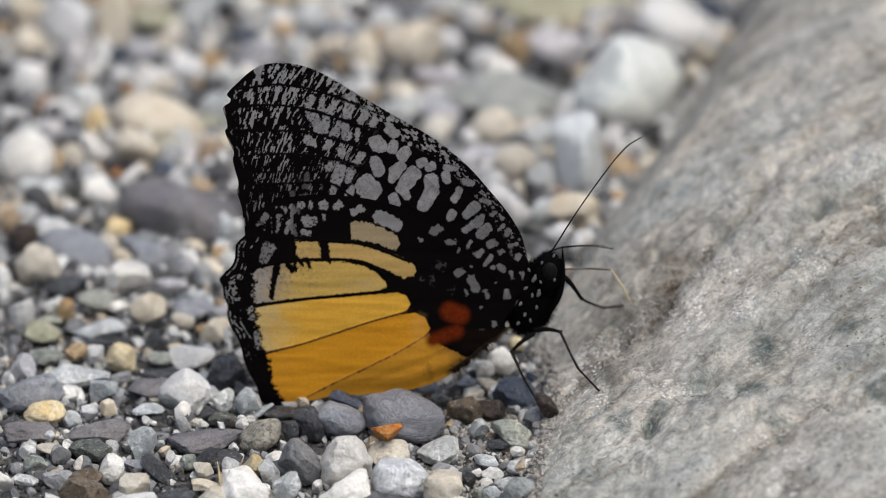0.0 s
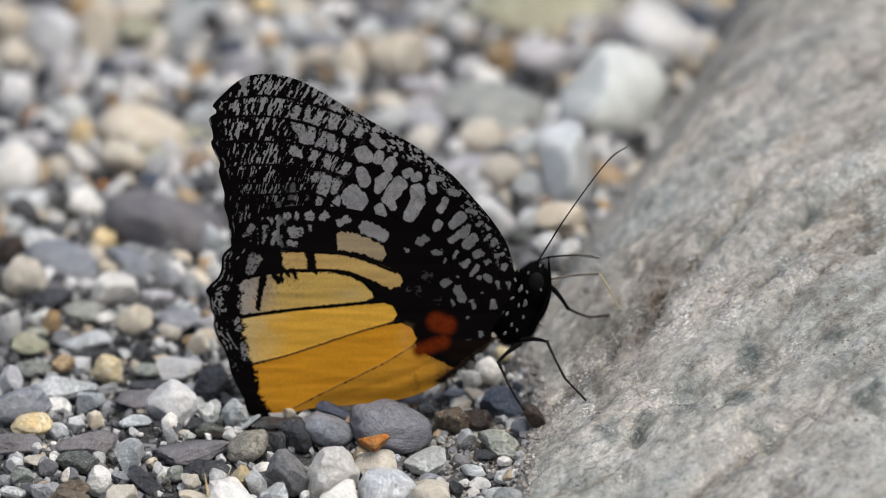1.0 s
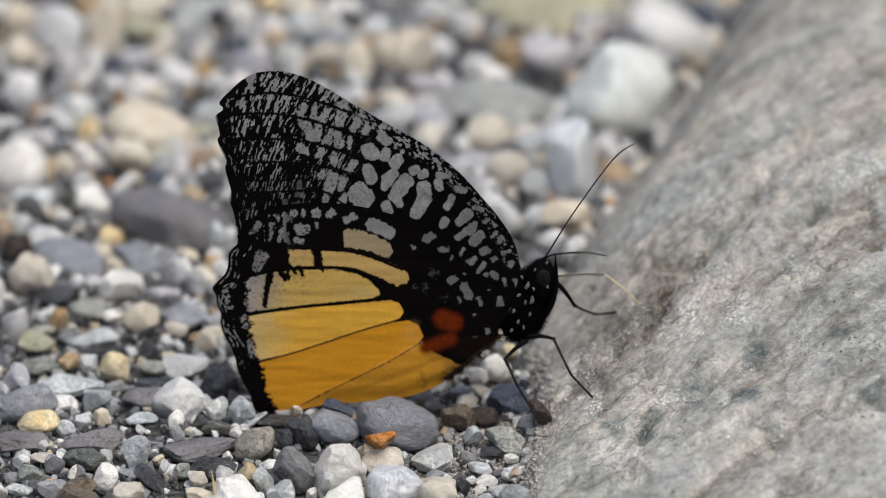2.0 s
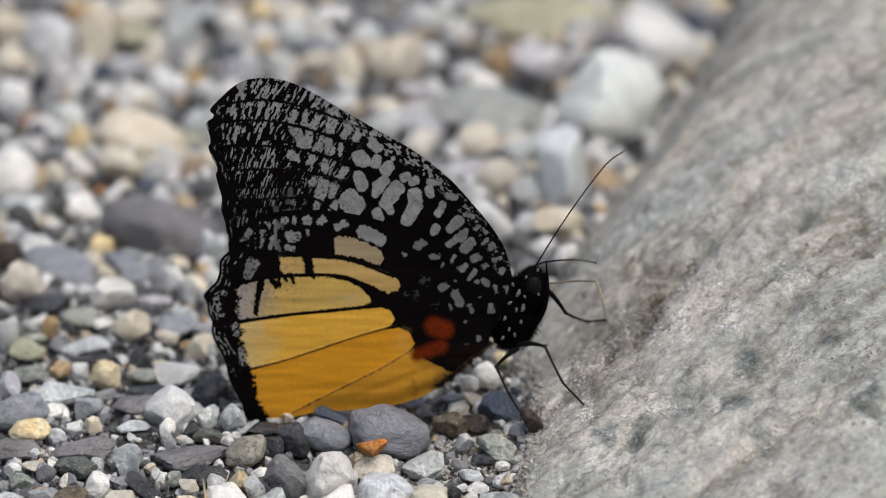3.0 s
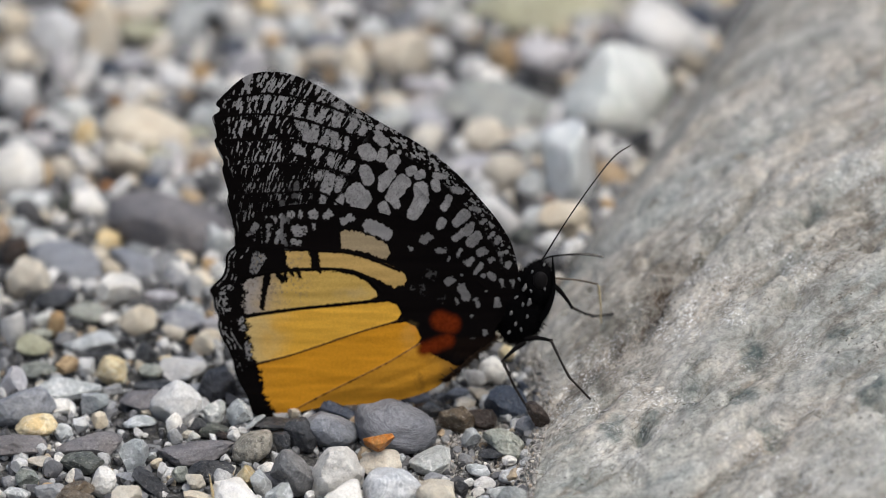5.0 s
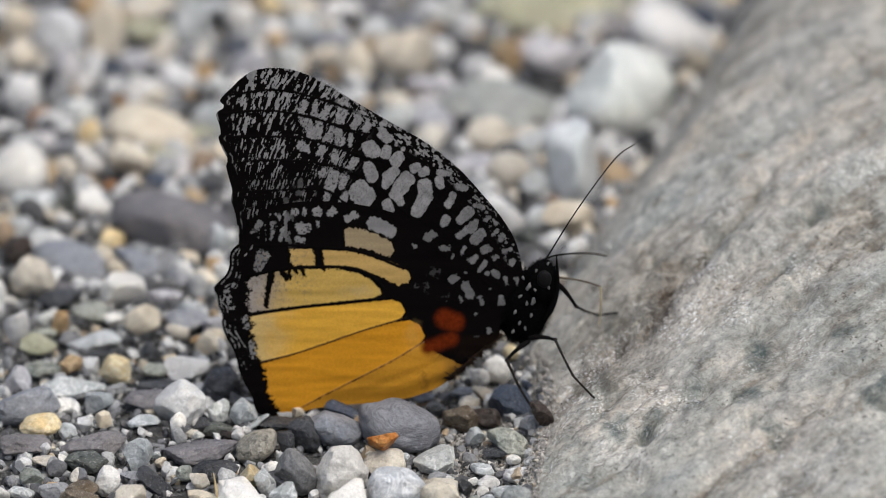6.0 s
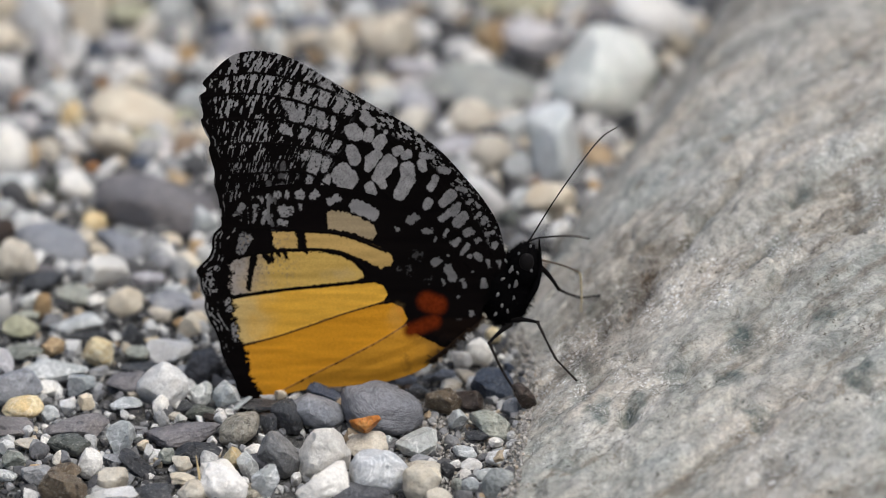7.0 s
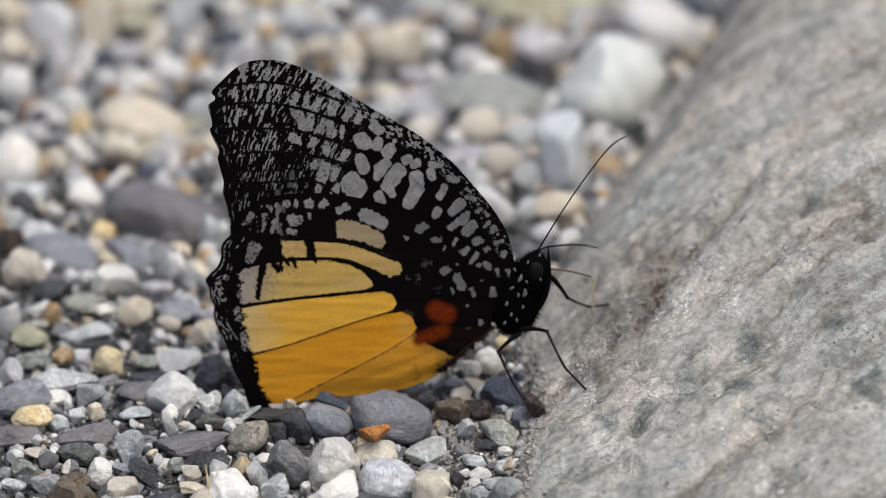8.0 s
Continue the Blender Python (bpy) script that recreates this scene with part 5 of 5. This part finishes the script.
pebble("white", -44.5, 27.6, 0.5, 1.49, 1.19, 0.77, 0, 0.50, 4)
pebble("cream", -40.7, 24.6, 1.6, 2.53, 2.03, 2.50, 0, 0.40, 4)
pebble("tan", -51.4, 24.4, 1.2, 1.19, 0.95, 1.94, 0, 0.60, 4)
pebble("white", -57.0, 21.6, 1.7, 1.64, 1.31, 2.82, 0, 0.40, 4)
pebble("pale", -53.4, 26.9, 0.7, 1.19, 0.95, 1.07, 0, 0.50, 4)
pebble("green", -53.7, 23.7, 0.4, 2.01, 1.39, 0.66, 0, 0.50, 4)
pebble("olive", -54.1, 18.7, 0.8, 2.52, 2.02, 1.34, 0, 0.40, 4)
pebble("pale", -46.8, 20.5, 0.7, 3.56, 2.53, 1.20, 0, 0.50, 4)
pebble("dark", -45.8, 18.0, 0.2, 3.26, 1.47, 0.37, 0, 0.60, 4)
pebble("slate", -34.8, 26.4, 0.7, 2.83, 2.26, 1.10, 0, 0.50, 4)
pebble("tan", -31.1, 28.2, 0.6, 0.75, 0.60, 1.05, 0, 0.60, 4)
pebble("dark", -39.4, 15.3, 1.2, 1.41, 1.12, 1.99, 0, 0.70, 4)
pebble("white", -37.1, 19.0, 0.7, 1.04, 0.83, 1.19, 0, 0.60, 4)
pebble("cream", -35.9, 23.0, 0.7, 1.64, 1.31, 1.17, 0, 0.50, 4)
pebble("cream", -32.1, 18.7, 1.0, 1.63, 1.30, 1.67, 0, 0.50, 4)
pebble("tan", -33.3, 21.2, 0.4, 0.96, 0.77, 0.60, 0, 0.60, 4)
pebble("white", -30.2, 18.7, 0.7, 0.96, 0.77, 1.10, 0, 0.60, 4)
pebble("yellow", -43.7, 10.1, 1.3, 2.06, 1.65, 2.07, -8, 0.90, 5, ((20, 0.7), (80, 0.72), (165, 0.7), (250, 0.72)))
pebble("ivory", -34.4, 11.7, 0.9, 3.10, 2.48, 1.47, 5, 0.50, 5)
pebble("yellow", -36.7, 14.8, 0.5, 1.18, 0.95, 0.75, 0, 0.60, 4)
pebble("tan", -49.6, 12.5, 1.0, 1.62, 1.30, 1.57, 0, 0.60, 5)
pebble("white", -47.0, 11.7, 1.0, 1.11, 0.89, 1.55, 0, 0.60, 4)
pebble("pale", -49.3, 5.9, 0.7, 4.56, 2.50, 1.19, 0, 0.50, 5)
pebble("green", -53.2, 12.4, 0.6, 2.36, 1.89, 0.90, 0, 0.50, 5)
pebble("darkgrey", -29.9, 6.0, 1.4, 2.57, 2.06, 2.26, 0, 0.50, 5)
pebble("green", -38.6, 11.7, 0.5, 1.62, 1.30, 0.83, 0, 0.50, 5)
pebble("dark", -37.8, 8.3, 0.2, 3.09, 1.39, 0.28, 0, 0.60, 5)
pebble("lilac", -56.3, 6.7, 1.4, 1.77, 1.41, 2.21, 0, 0.60, 5)
pebble("pale", -34.6, 31.6, 0.4, 2.24, 1.53, 0.73, 0, 0.50, 4)
pebble("white", -50.7, 1.2, 0.7, 1.98, 1.58, 1.15, 0, 0.50, 5)
pebble("yellow", -53.0, -5.0, 0.8, 2.77, 2.22, 1.33, 8, 0.30, 5)
pebble("slate", -54.9, 0.4, 1.4, 4.54, 3.63, 2.33, 12, 0.50, 5)
pebble("taupe", -39.1, 2.6, 0.8, 3.37, 2.70, 1.33, 12, 0.50, 5)
pebble("ivory", -35.1, -1.3, 2.0, 3.37, 2.69, 3.27, 0, 0.40, 5, ((50, 0.75), (130, 0.7), (235, 0.7), (330, 0.8)))
pebble("ivory", -35.2, -5.6, 1.1, 1.09, 0.87, 1.72, 0, 0.60, 4)
pebble("pale", -45.6, 1.0, 1.1, 1.90, 1.52, 1.79, 0, 0.60, 5)
pebble("cream", -44.9, -3.1, 0.7, 1.17, 0.93, 1.14, 0, 0.60, 4)
pebble("pale", -39.7, -3.4, 0.5, 2.19, 1.62, 0.77, 0, 0.70, 5)
pebble("slate", -44.0, 1.2, 0.5, 1.17, 0.94, 0.85, 0, 0.60, 4)
pebble("pale", -49.4, -6.4, 0.7, 1.24, 0.99, 1.13, 0, 0.40, 4)
pebble("white", -47.2, -4.8, 0.8, 1.09, 0.88, 1.25, 0, 0.60, 4)
pebble("taupe", -46.0, -10.8, 0.9, 4.36, 2.97, 1.41, 6, 0.50, 5)
pebble("white", -52.1, -11.9, 0.6, 0.73, 0.58, 1.02, 0, 0.50, 4)
pebble("cream", -43.3, -7.4, 0.4, 0.66, 0.52, 0.65, 0, 0.60, 4)
pebble("white", -44.0, -10.7, 0.4, 0.94, 0.76, 0.58, 0, 0.60, 4)
pebble("darkgreen", -46.9, -15.6, 0.7, 3.04, 2.22, 1.05, 0, 0.70, 5)
pebble("pale", -44.0, -13.3, 0.4, 0.73, 0.58, 0.64, 0, 0.60, 4)
pebble("pale", -40.2, -15.7, 1.7, 1.88, 1.51, 2.72, -20, 0.60, 5)
pebble("taupe", -32.2, -13.1, 0.7, 5.07, 2.35, 1.11, 7, 0.60, 5)
pebble("dark", -30.5, -17.5, 0.6, 3.32, 1.97, 0.93, 0, 0.70, 5)
pebble("mottled", -24.9, -12.4, 1.2, 3.05, 2.44, 2.00, 35, 0.20, 5)
pebble("white", -27.5, -7.9, 0.6, 0.87, 0.70, 1.00, 0, 0.60, 4)
pebble("pale", -30.1, -1.2, 1.0, 1.46, 1.17, 1.58, 0, 0.60, 5)
pebble("pale", -26.8, -2.6, 1.2, 1.83, 1.46, 1.90, -10, 0.70, 5)
pebble("pale", -25.4, -3.4, 0.2, 2.26, 1.02, 0.30, 30, 0.50, 5)
pebble("white", -26.3, 3.7, 0.1, 0.88, 0.50, 0.24, 0, 0.50, 4)
pebble("cream", -37.3, -15.3, 0.5, 0.80, 0.64, 0.82, 0, 0.50, 4)
pebble("white", -36.5, -18.0, 0.7, 0.65, 0.52, 1.20, 0, 0.50, 4)
pebble("pale", -37.9, -12.7, 0.3, 0.65, 0.52, 0.55, 0, 0.60, 4)
pebble("dark", -37.9, -21.4, 0.6, 2.74, 1.97, 0.93, -32, 0.80, 5)
pebble("slate", -40.6, -18.9, 0.3, 1.95, 1.11, 0.53, 0, 0.60, 5)
pebble("white", -43.8, -22.5, 1.3, 1.66, 1.33, 2.18, 0, 0.70, 5)
pebble("cream", -40.9, -24.2, 0.7, 1.37, 1.09, 1.18, 0, 0.50, 5)
pebble("green", -34.2, -18.9, 0.7, 1.08, 0.87, 1.14, 0, 0.60, 4)
pebble("cream", -32.1, -22.1, 0.9, 1.30, 1.04, 1.39, 0, 0.70, 4)
pebble("yellow", -25.7, -20.5, 1.0, 1.59, 1.27, 1.63, 10, 0.80, 5, ((25, 0.55), (150, 0.55), (270, 0.7)))
pebble("ivory", -27.2, -25.6, 1.2, 2.88, 2.30, 1.92, -10, 0.50, 5, ((38, 0.5), (120, 0.7), (170, 0.75)))
pebble("pale", -23.7, -23.2, 1.3, 1.30, 1.04, 2.04, 12, 0.60, 4)
pebble("white", -23.1, -16.5, 0.4, 1.30, 1.04, 0.68, 0, 0.60, 4)
pebble("cream", -31.8, -24.8, 0.4, 1.87, 1.35, 0.64, 0, 0.50, 5)
pebble("mottledbrown", -47.2, -24.2, 0.9, 2.30, 1.84, 1.45, 0, 0.60, 5)
pebble("pale", -46.4, -22.1, 0.3, 1.44, 1.11, 0.52, 0, 0.60, 5)
pebble("white", -54.8, -16.1, 0.6, 1.16, 0.93, 1.04, 0, 0.60, 4)
pebble("green", -53.6, -19.8, 0.8, 1.59, 1.27, 1.34, 0, 0.60, 5)
pebble("cream", -52.2, -14.7, 0.4, 1.59, 1.27, 0.69, 0, 0.70, 5)
pebble("white", -49.8, -15.2, 0.6, 0.72, 0.58, 1.02, 0, 0.60, 4)
pebble("slate", -50.6, -23.9, 0.8, 2.02, 1.61, 1.22, 0, 0.60, 5)
pebble("pale", -54.9, -23.8, 0.4, 1.87, 1.47, 0.70, 0, 0.60, 5)
pebble("tan", -50.9, -21.0, 0.2, 0.87, 0.69, 0.38, 0, 0.60, 4)
pebble("taupe", -54.7, -10.4, 0.7, 3.34, 2.48, 1.18, 0, 0.50, 5)
pebble("darkgreen", -30.1, -5.2, 0.5, 1.97, 1.57, 0.79, 0, 0.70, 5)
pebble("brown", -28.9, -7.1, 0.4, 0.95, 0.76, 0.58, 0, 0.60, 4)
pebble("dark", -32.0, -4.6, 0.5, 1.46, 1.17, 0.87, 0, 0.70, 5)
pebble("pale", -32.6, -7.4, 0.4, 0.73, 0.58, 0.64, 0, 0.60, 4)
pebble("banded", -6.8, -8.9, 2.1, 5.53, 4.42, 3.33, -12, 0.05, 5)
pebble("slate", -15.0, -8.3, 1.4, 3.64, 2.91, 2.27, -24, 0.10, 5)
pebble("dark", -18.9, -10.1, 1.6, 1.89, 1.51, 2.54, 15, 0.70, 5)
pebble("blue", -14.0, -0.3, 0.5, 2.49, 1.62, 0.77, -26, 0.50, 5)
pebble("dark", -22.2, -3.0, 0.2, 3.36, 1.51, 0.32, 0, 0.70, 5)
pebble("dark", -21.3, -11.4, 1.1, 1.16, 0.93, 1.70, 0, 0.70, 4)
pebble("grey", -19.6, -22.1, 2.1, 3.03, 2.42, 3.47, 0, 0.60, 5, ((48, 0.45), (150, 0.75), (110, 0.85), (230, 0.6)))
pebble("darkgrey", -22.2, -21.2, 0.9, 2.16, 1.73, 1.50, -20, 0.70, 5)
pebble("white", -14.0, -22.5, 2.3, 3.46, 2.77, 3.77, 0, 0.45, 5, ((35, 0.72), (95, 0.8), (150, 0.7), (185, 0.8), (320, 0.8)))
pebble("cream", -8.7, -16.3, 1.0, 2.82, 2.26, 1.63, 4, 0.40, 5)
pebble("pale2", -7.1, -27.0, 2.0, 3.81, 3.05, 3.30, -6, 0.30, 5)
pebble("white", -12.9, -25.2, 0.6, 2.87, 2.08, 0.99, 12, 0.50, 5)
pebble("pale", -2.2, -16.4, 1.0, 2.75, 2.20, 1.65, 10, 0.70, 5)
pebble("slate", -1.6, -19.4, 0.3, 1.59, 1.11, 0.52, 10, 0.70, 5)
pebble("cream", -1.0, -22.2, 0.5, 2.88, 1.72, 0.82, -4, 0.40, 5)
pebble("cream", -0.6, -25.9, 0.9, 1.58, 1.26, 1.43, 0, 0.30, 5)
pebble("dark", 1.7, -23.4, 0.8, 0.94, 0.75, 1.26, 0, 0.80, 4)
pebble("white", 2.7, -20.8, 0.4, 0.86, 0.69, 0.60, 0, 0.70, 4)
pebble("mottledbrown", 1.2, -4.4, 1.3, 2.41, 1.93, 2.07, 0, 0.60, 5)
pebble("brown", 4.5, -3.4, 0.9, 1.90, 1.52, 1.49, 0, 0.70, 5)
pebble("blue", 7.8, -0.2, 1.4, 3.07, 2.46, 2.23, -8, 0.50, 5)
pebble("blue", 9.9, 6.1, 0.6, 0.81, 0.65, 1.02, 0, 0.60, 4)
pebble("slate", 10.1, -6.1, 0.9, 1.46, 1.17, 1.48, 0, 0.60, 5)
pebble("pale", 3.0, -9.2, 0.9, 1.31, 1.05, 1.40, 0, 0.50, 4)
pebble("green", 7.1, -10.5, 0.9, 2.90, 2.32, 1.50, -26, 0.60, 5)
# dark sliver added for the shade under the green pebble
pebble("dark", 5.5, -12.7, 0.3, 1.59, 0.99, 0.47, 0, 0.70, 5)
pebble("white", 7.9, -14.9, 0.4, 1.01, 0.81, 0.67, 0, 0.50, 4)
pebble("white", 8.3, -19.3, 0.6, 1.88, 1.50, 1.05, 10, 0.40, 5)
pebble("white", 4.7, -21.3, 0.5, 1.44, 1.15, 0.74, 0, 0.50, 5)
pebble("pale", 3.9, -18.1, 0.6, 1.59, 1.27, 0.92, 0, 0.70, 5)
pebble("pale", 6.9, -24.3, 0.4, 1.87, 1.35, 0.64, 0, 0.60, 5)
pebble("ivory", 6.0, 9.8, 1.2, 1.99, 1.59, 1.98, 0, 0.15, 5)
pebble("white", 3.7, 8.3, 0.9, 1.32, 1.06, 1.42, 0, 0.50, 4)
pebble("cream", 4.1, 4.5, 0.5, 1.61, 1.29, 0.82, -10, 0.40, 5)
pebble("cream", 2.3, 1.6, 0.5, 1.46, 1.17, 0.76, 0, 0.60, 5)
pebble("slate", 1.2, 5.0, 0.5, 1.76, 1.41, 0.76, 0, 0.60, 5)
pebble("white", 5.0, 1.3, 0.7, 0.88, 0.70, 1.19, 0, 0.50, 4)
pebble("yellow", 7.8, 16.6, 0.7, 1.04, 0.83, 1.18, 0, 0.30, 4)
pebble("dark", -1.7, -0.1, 0.5, 1.61, 1.29, 0.82, -20, 0.80, 5)
pebble("slate", -3.6, 4.0, 0.4, 1.47, 1.17, 0.64, 0, 0.70, 5)
pebble("pale", -6.1, -14.3, 0.4, 1.01, 0.81, 0.67, 0, 0.60, 4)
pebble("cream", -10.4, -14.0, 0.5, 0.72, 0.58, 0.83, 0, 0.60, 4)
pebble("slate", 10.6, -10.4, 0.5, 0.73, 0.58, 0.74, 0, 0.60, 4)
# these two are raised along the camera's view to show in front
pebble("orange", -8.7, -16.2, 3.7, 2.05, 1.5, 1.4, 8, 0.35, 5)
pebble("brown", 11.5, -7.3, 3.4, 1.1, 1.3, 2.15, 36, 0.5, 5)
pebble("mottledbrown", -47.1, -30.3, 1.8, 3.01, 2.41, 2.88, 20, 0.50, 5)
pebble("cream", -40.8, -27.1, 1.2, 2.01, 1.61, 1.92, 0, 0.40, 5)
pebble("white", -41.0, -29.8, 0.5, 3.58, 1.83, 0.87, 8, 0.50, 5)
pebble("dark", -35.9, -29.4, 0.6, 2.87, 1.95, 0.93, 12, 0.60, 5)
pebble("cream", -30.6, -30.5, 1.1, 2.01, 1.61, 1.72, 0, 0.40, 5)
pebble("pale", -21.5, -28.9, 1.7, 1.79, 1.44, 2.70, -10, 0.60, 5)
pebble("mottled", -24.1, -29.0, 0.5, 2.58, 1.59, 0.75, 0, 0.50, 5)
pebble("ivory", -14.1, -28.8, 1.4, 3.73, 2.98, 2.30, 25, 0.40, 5)
pebble("darkgrey", -9.8, -30.0, 0.7, 4.15, 2.44, 1.16, 0, 0.30, 5)
pebble("cream", -1.7, -29.7, 1.7, 2.37, 1.89, 2.80, 0, 0.25, 5)
pebble("cream", 0.5, -31.0, 0.7, 1.86, 1.49, 1.15, 0, 0.40, 5)
pebble("slategreen", 8.0, -29.0, 1.4, 2.01, 1.61, 2.30, -20, 0.40, 5)
pebble("pale", 11.4, -26.9, 0.6, 1.94, 1.55, 0.90, -5, 0.50, 5)
pebble("pale", 4.7, -27.6, 0.7, 1.44, 1.15, 1.06, 0, 0.60, 5)
pebble("green", 2.9, -27.2, 0.6, 0.86, 0.69, 0.89, 0, 0.60, 5)
pebble("ivory", -26.6, -29.7, 1.6, 3.23, 2.58, 2.64, -20, 0.45, 5)


def loose_pebbles(taken):
    """Middling stones in the gaps between the placed ones."""
    rng = np.random.default_rng(23)
    kinds = ("white", "pale", "cream", "lilac", "white", "cream", "slate", "dark", "tan", "cream", "lilac", "olive", "dark", "darkgreen")
    made = 0
    while made < 96:
        x, y, a = rng.uniform(-66, 50), rng.uniform(-42, 150), rng.uniform(1.1, 2.4)
        if boulder_height(np.array([x]), np.array([y]))[0] > -4 or y < 12 and x > -56:
            continue
        if any((x - p) ** 2 + (y - q) ** 2 < (0.8 * a + 0.8 * r) ** 2 for p, q, r in taken):
            continue
        taken.append((x, y, a))
        c = a * rng.uniform(0.5, 0.9)
        pebble(kinds[rng.integers(len(kinds))], x, y, c * 0.5, a, a * rng.uniform(0.6, 1), c, rng.uniform(-15, 15), rng.uniform(0.2, 1), 3)
        made += 1


loose_pebbles([(o.location.x * 1000, o.location.y * 1000, o.dimensions.x * 500) for o in scene.objects if o.name.startswith("pebble")])


def scatter(name, rng, count, spot, size, level, label, rounded=False, material=GRAVEL):
    """A heap of loose grains in one sheet: spot gives each one's place, size its half length, in millimetres."""
    shapes = [stone_shape(rng, level, rng.uniform(0.4, 1), 0.08)[0] for _ in range(24)]
    faces0 = BALLS[level][1]
    places = np.array([spot() for _ in range(count)])
    floors = np.maximum(boulder_height(places[:, 0], places[:, 1]) + 0.3, -0.6)
    verts, faces, total = [], [], 0
    for k in range(count):
        a = size()
        q = np.array(Euler(rng.uniform(0, 6.28, 3)).to_matrix())
        v = (shapes[k % 24] * np.array((a, a * rng.uniform(0.6, 1), a * rng.uniform(0.45, 0.8)))) @ q.T
        v += np.array((*places[k], a * rng.uniform(-0.1, 0.6) + floors[k]))
        verts.append(v)
        faces.append(faces0 + total)
        total += len(v)
    ob = new(name, mesh_from(name, np.concatenate(verts) / 1000, np.concatenate(faces), material, rounded))
    tagged(ob, label, "gravel", kind="stuff")


def build_gravel():
    rng = np.random.default_rng(31)

    def near():
        y = rng.uniform(-60, 45)
        return rng.uniform(-85, np.interp(y, FOOT_Y, FOOT_X) + 1.0), y

    def far():
        y = rng.uniform(35, 230)
        return rng.uniform(-90, min(80, np.interp(y, FOOT_Y, FOOT_X) + 1.0)), y

    def by_boulder():
        y = rng.uniform(-34, 14)
        return np.interp(y, FOOT_Y, FOOT_X) + 2.5 - 16 * rng.random() ** 1.4, y

    def on_boulder():
        k = rng.integers(3, len(CRACK) - 1)
        t, spread = rng.random(), rng.normal(0, 1.8, 2)
        return CRACK[k][0] + t * (CRACK[k + 1][0] - CRACK[k][0]) + spread[0] - 0.8, CRACK[k][1] + t * (CRACK[k + 1][1] - CRACK[k][1]) + 1.6 * spread[1] - 1.0

    scatter("gravel", rng, 6000, near, lambda: 0.28 + 0.5 * rng.random() ** 1.6, 2, "loose gravel of small mixed grey, white and tan chips", False, CHIPS)
    scatter("gravel", rng, 1500, near, lambda: 0.65 + 0.9 * rng.random() ** 1.8, 3, "loose gravel of mixed grey, white and tan stones", False)
    scatter("gravel", rng, 4200, far, lambda: 0.8 + 2.0 * rng.random() ** 1.6, 2, "loose gravel of mixed pale and grey stones", True, PALE_GRAVEL)
    scatter("grit", rng, 1500, on_boulder, lambda: 0.05 + 0.16 * rng.random() ** 3, 1, "brown and white sand grains caught in the boulder's crack", False, GRIT)
    scatter("grit", rng, 8000, by_boulder, lambda: 0.07 + 0.32 * rng.random() ** 3, 1, "pale sandy grit gathered at the foot of the boulder", False, GRIT)


build_gravel()


def build_straw():
    """A dry bent grass stem that stands in the stones."""
    v, f = tube(bend(((-29.76, -27.00, 1.04), (-29.99, -25.50, 2.05), (-30.29, -24.50, 3.48)), 20), (0.2e-3, 0.17e-3, 0.06e-3))
    ob = new("straw", mesh_from("straw", v, f, STRAW))
    tagged(ob, "short dry yellow grass stem sticking up between pebbles", "straw")


build_straw()


def motions():
    # the closed wings sway slowly back from the viewer's side
    sway = [(0.0, 0.0), (1.5, 0.0), (3.0, -0.45), (3.5, -0.7), (4.5, -0.55), (6.0, -2.1), (6.5, -1.9), (7.0, -1.9), (7.5, -2.3), (8.0, -2.0)]
    for wing in wing_parts:
        walk(wing, [(t, pose(0, 0, 0, a)) for t, a in sway])
    # the proboscis lifts and probes the stone: downward turn of its root and of its end
    mouth, elbow = (13.80e-3, -0.30e-3, 19.39e-3), (6.5e-3, 5.0e-3, 0.0)
    reach = [(0.0, 1, 58), (0.5, -4, 66), (0.8, -9, 75), (1.0, -6, 60), (1.2, -2, 44), (1.6, 0, 28), (2.2, -3, 50), (2.8, -8, 84), (3.2, 3, 63), (3.6, 2, 86), (4.0, 6, 77), (4.4, 5, 79),
             (5.1, 9, 85), (5.8, 13, 89), (6.2, 11, 89), (6.6, 19, 88), (7.0, 17, 86), (7.4, 4, 77), (7.7, 8, 91), (8.0, 11, 88)]
    walk(tongue_part, [(t, pose(*mouth, 0, 21 + 1.1 * a, 0)) for t, a, b in reach])
    walk(tongue_tip, [(t, pose(*elbow, 0, 0.83 * b + 16 - 21 - 1.1 * a, 0) @ pose(0, 0, 0, 0, 0, 18)) for t, a, b in reach])


motions()
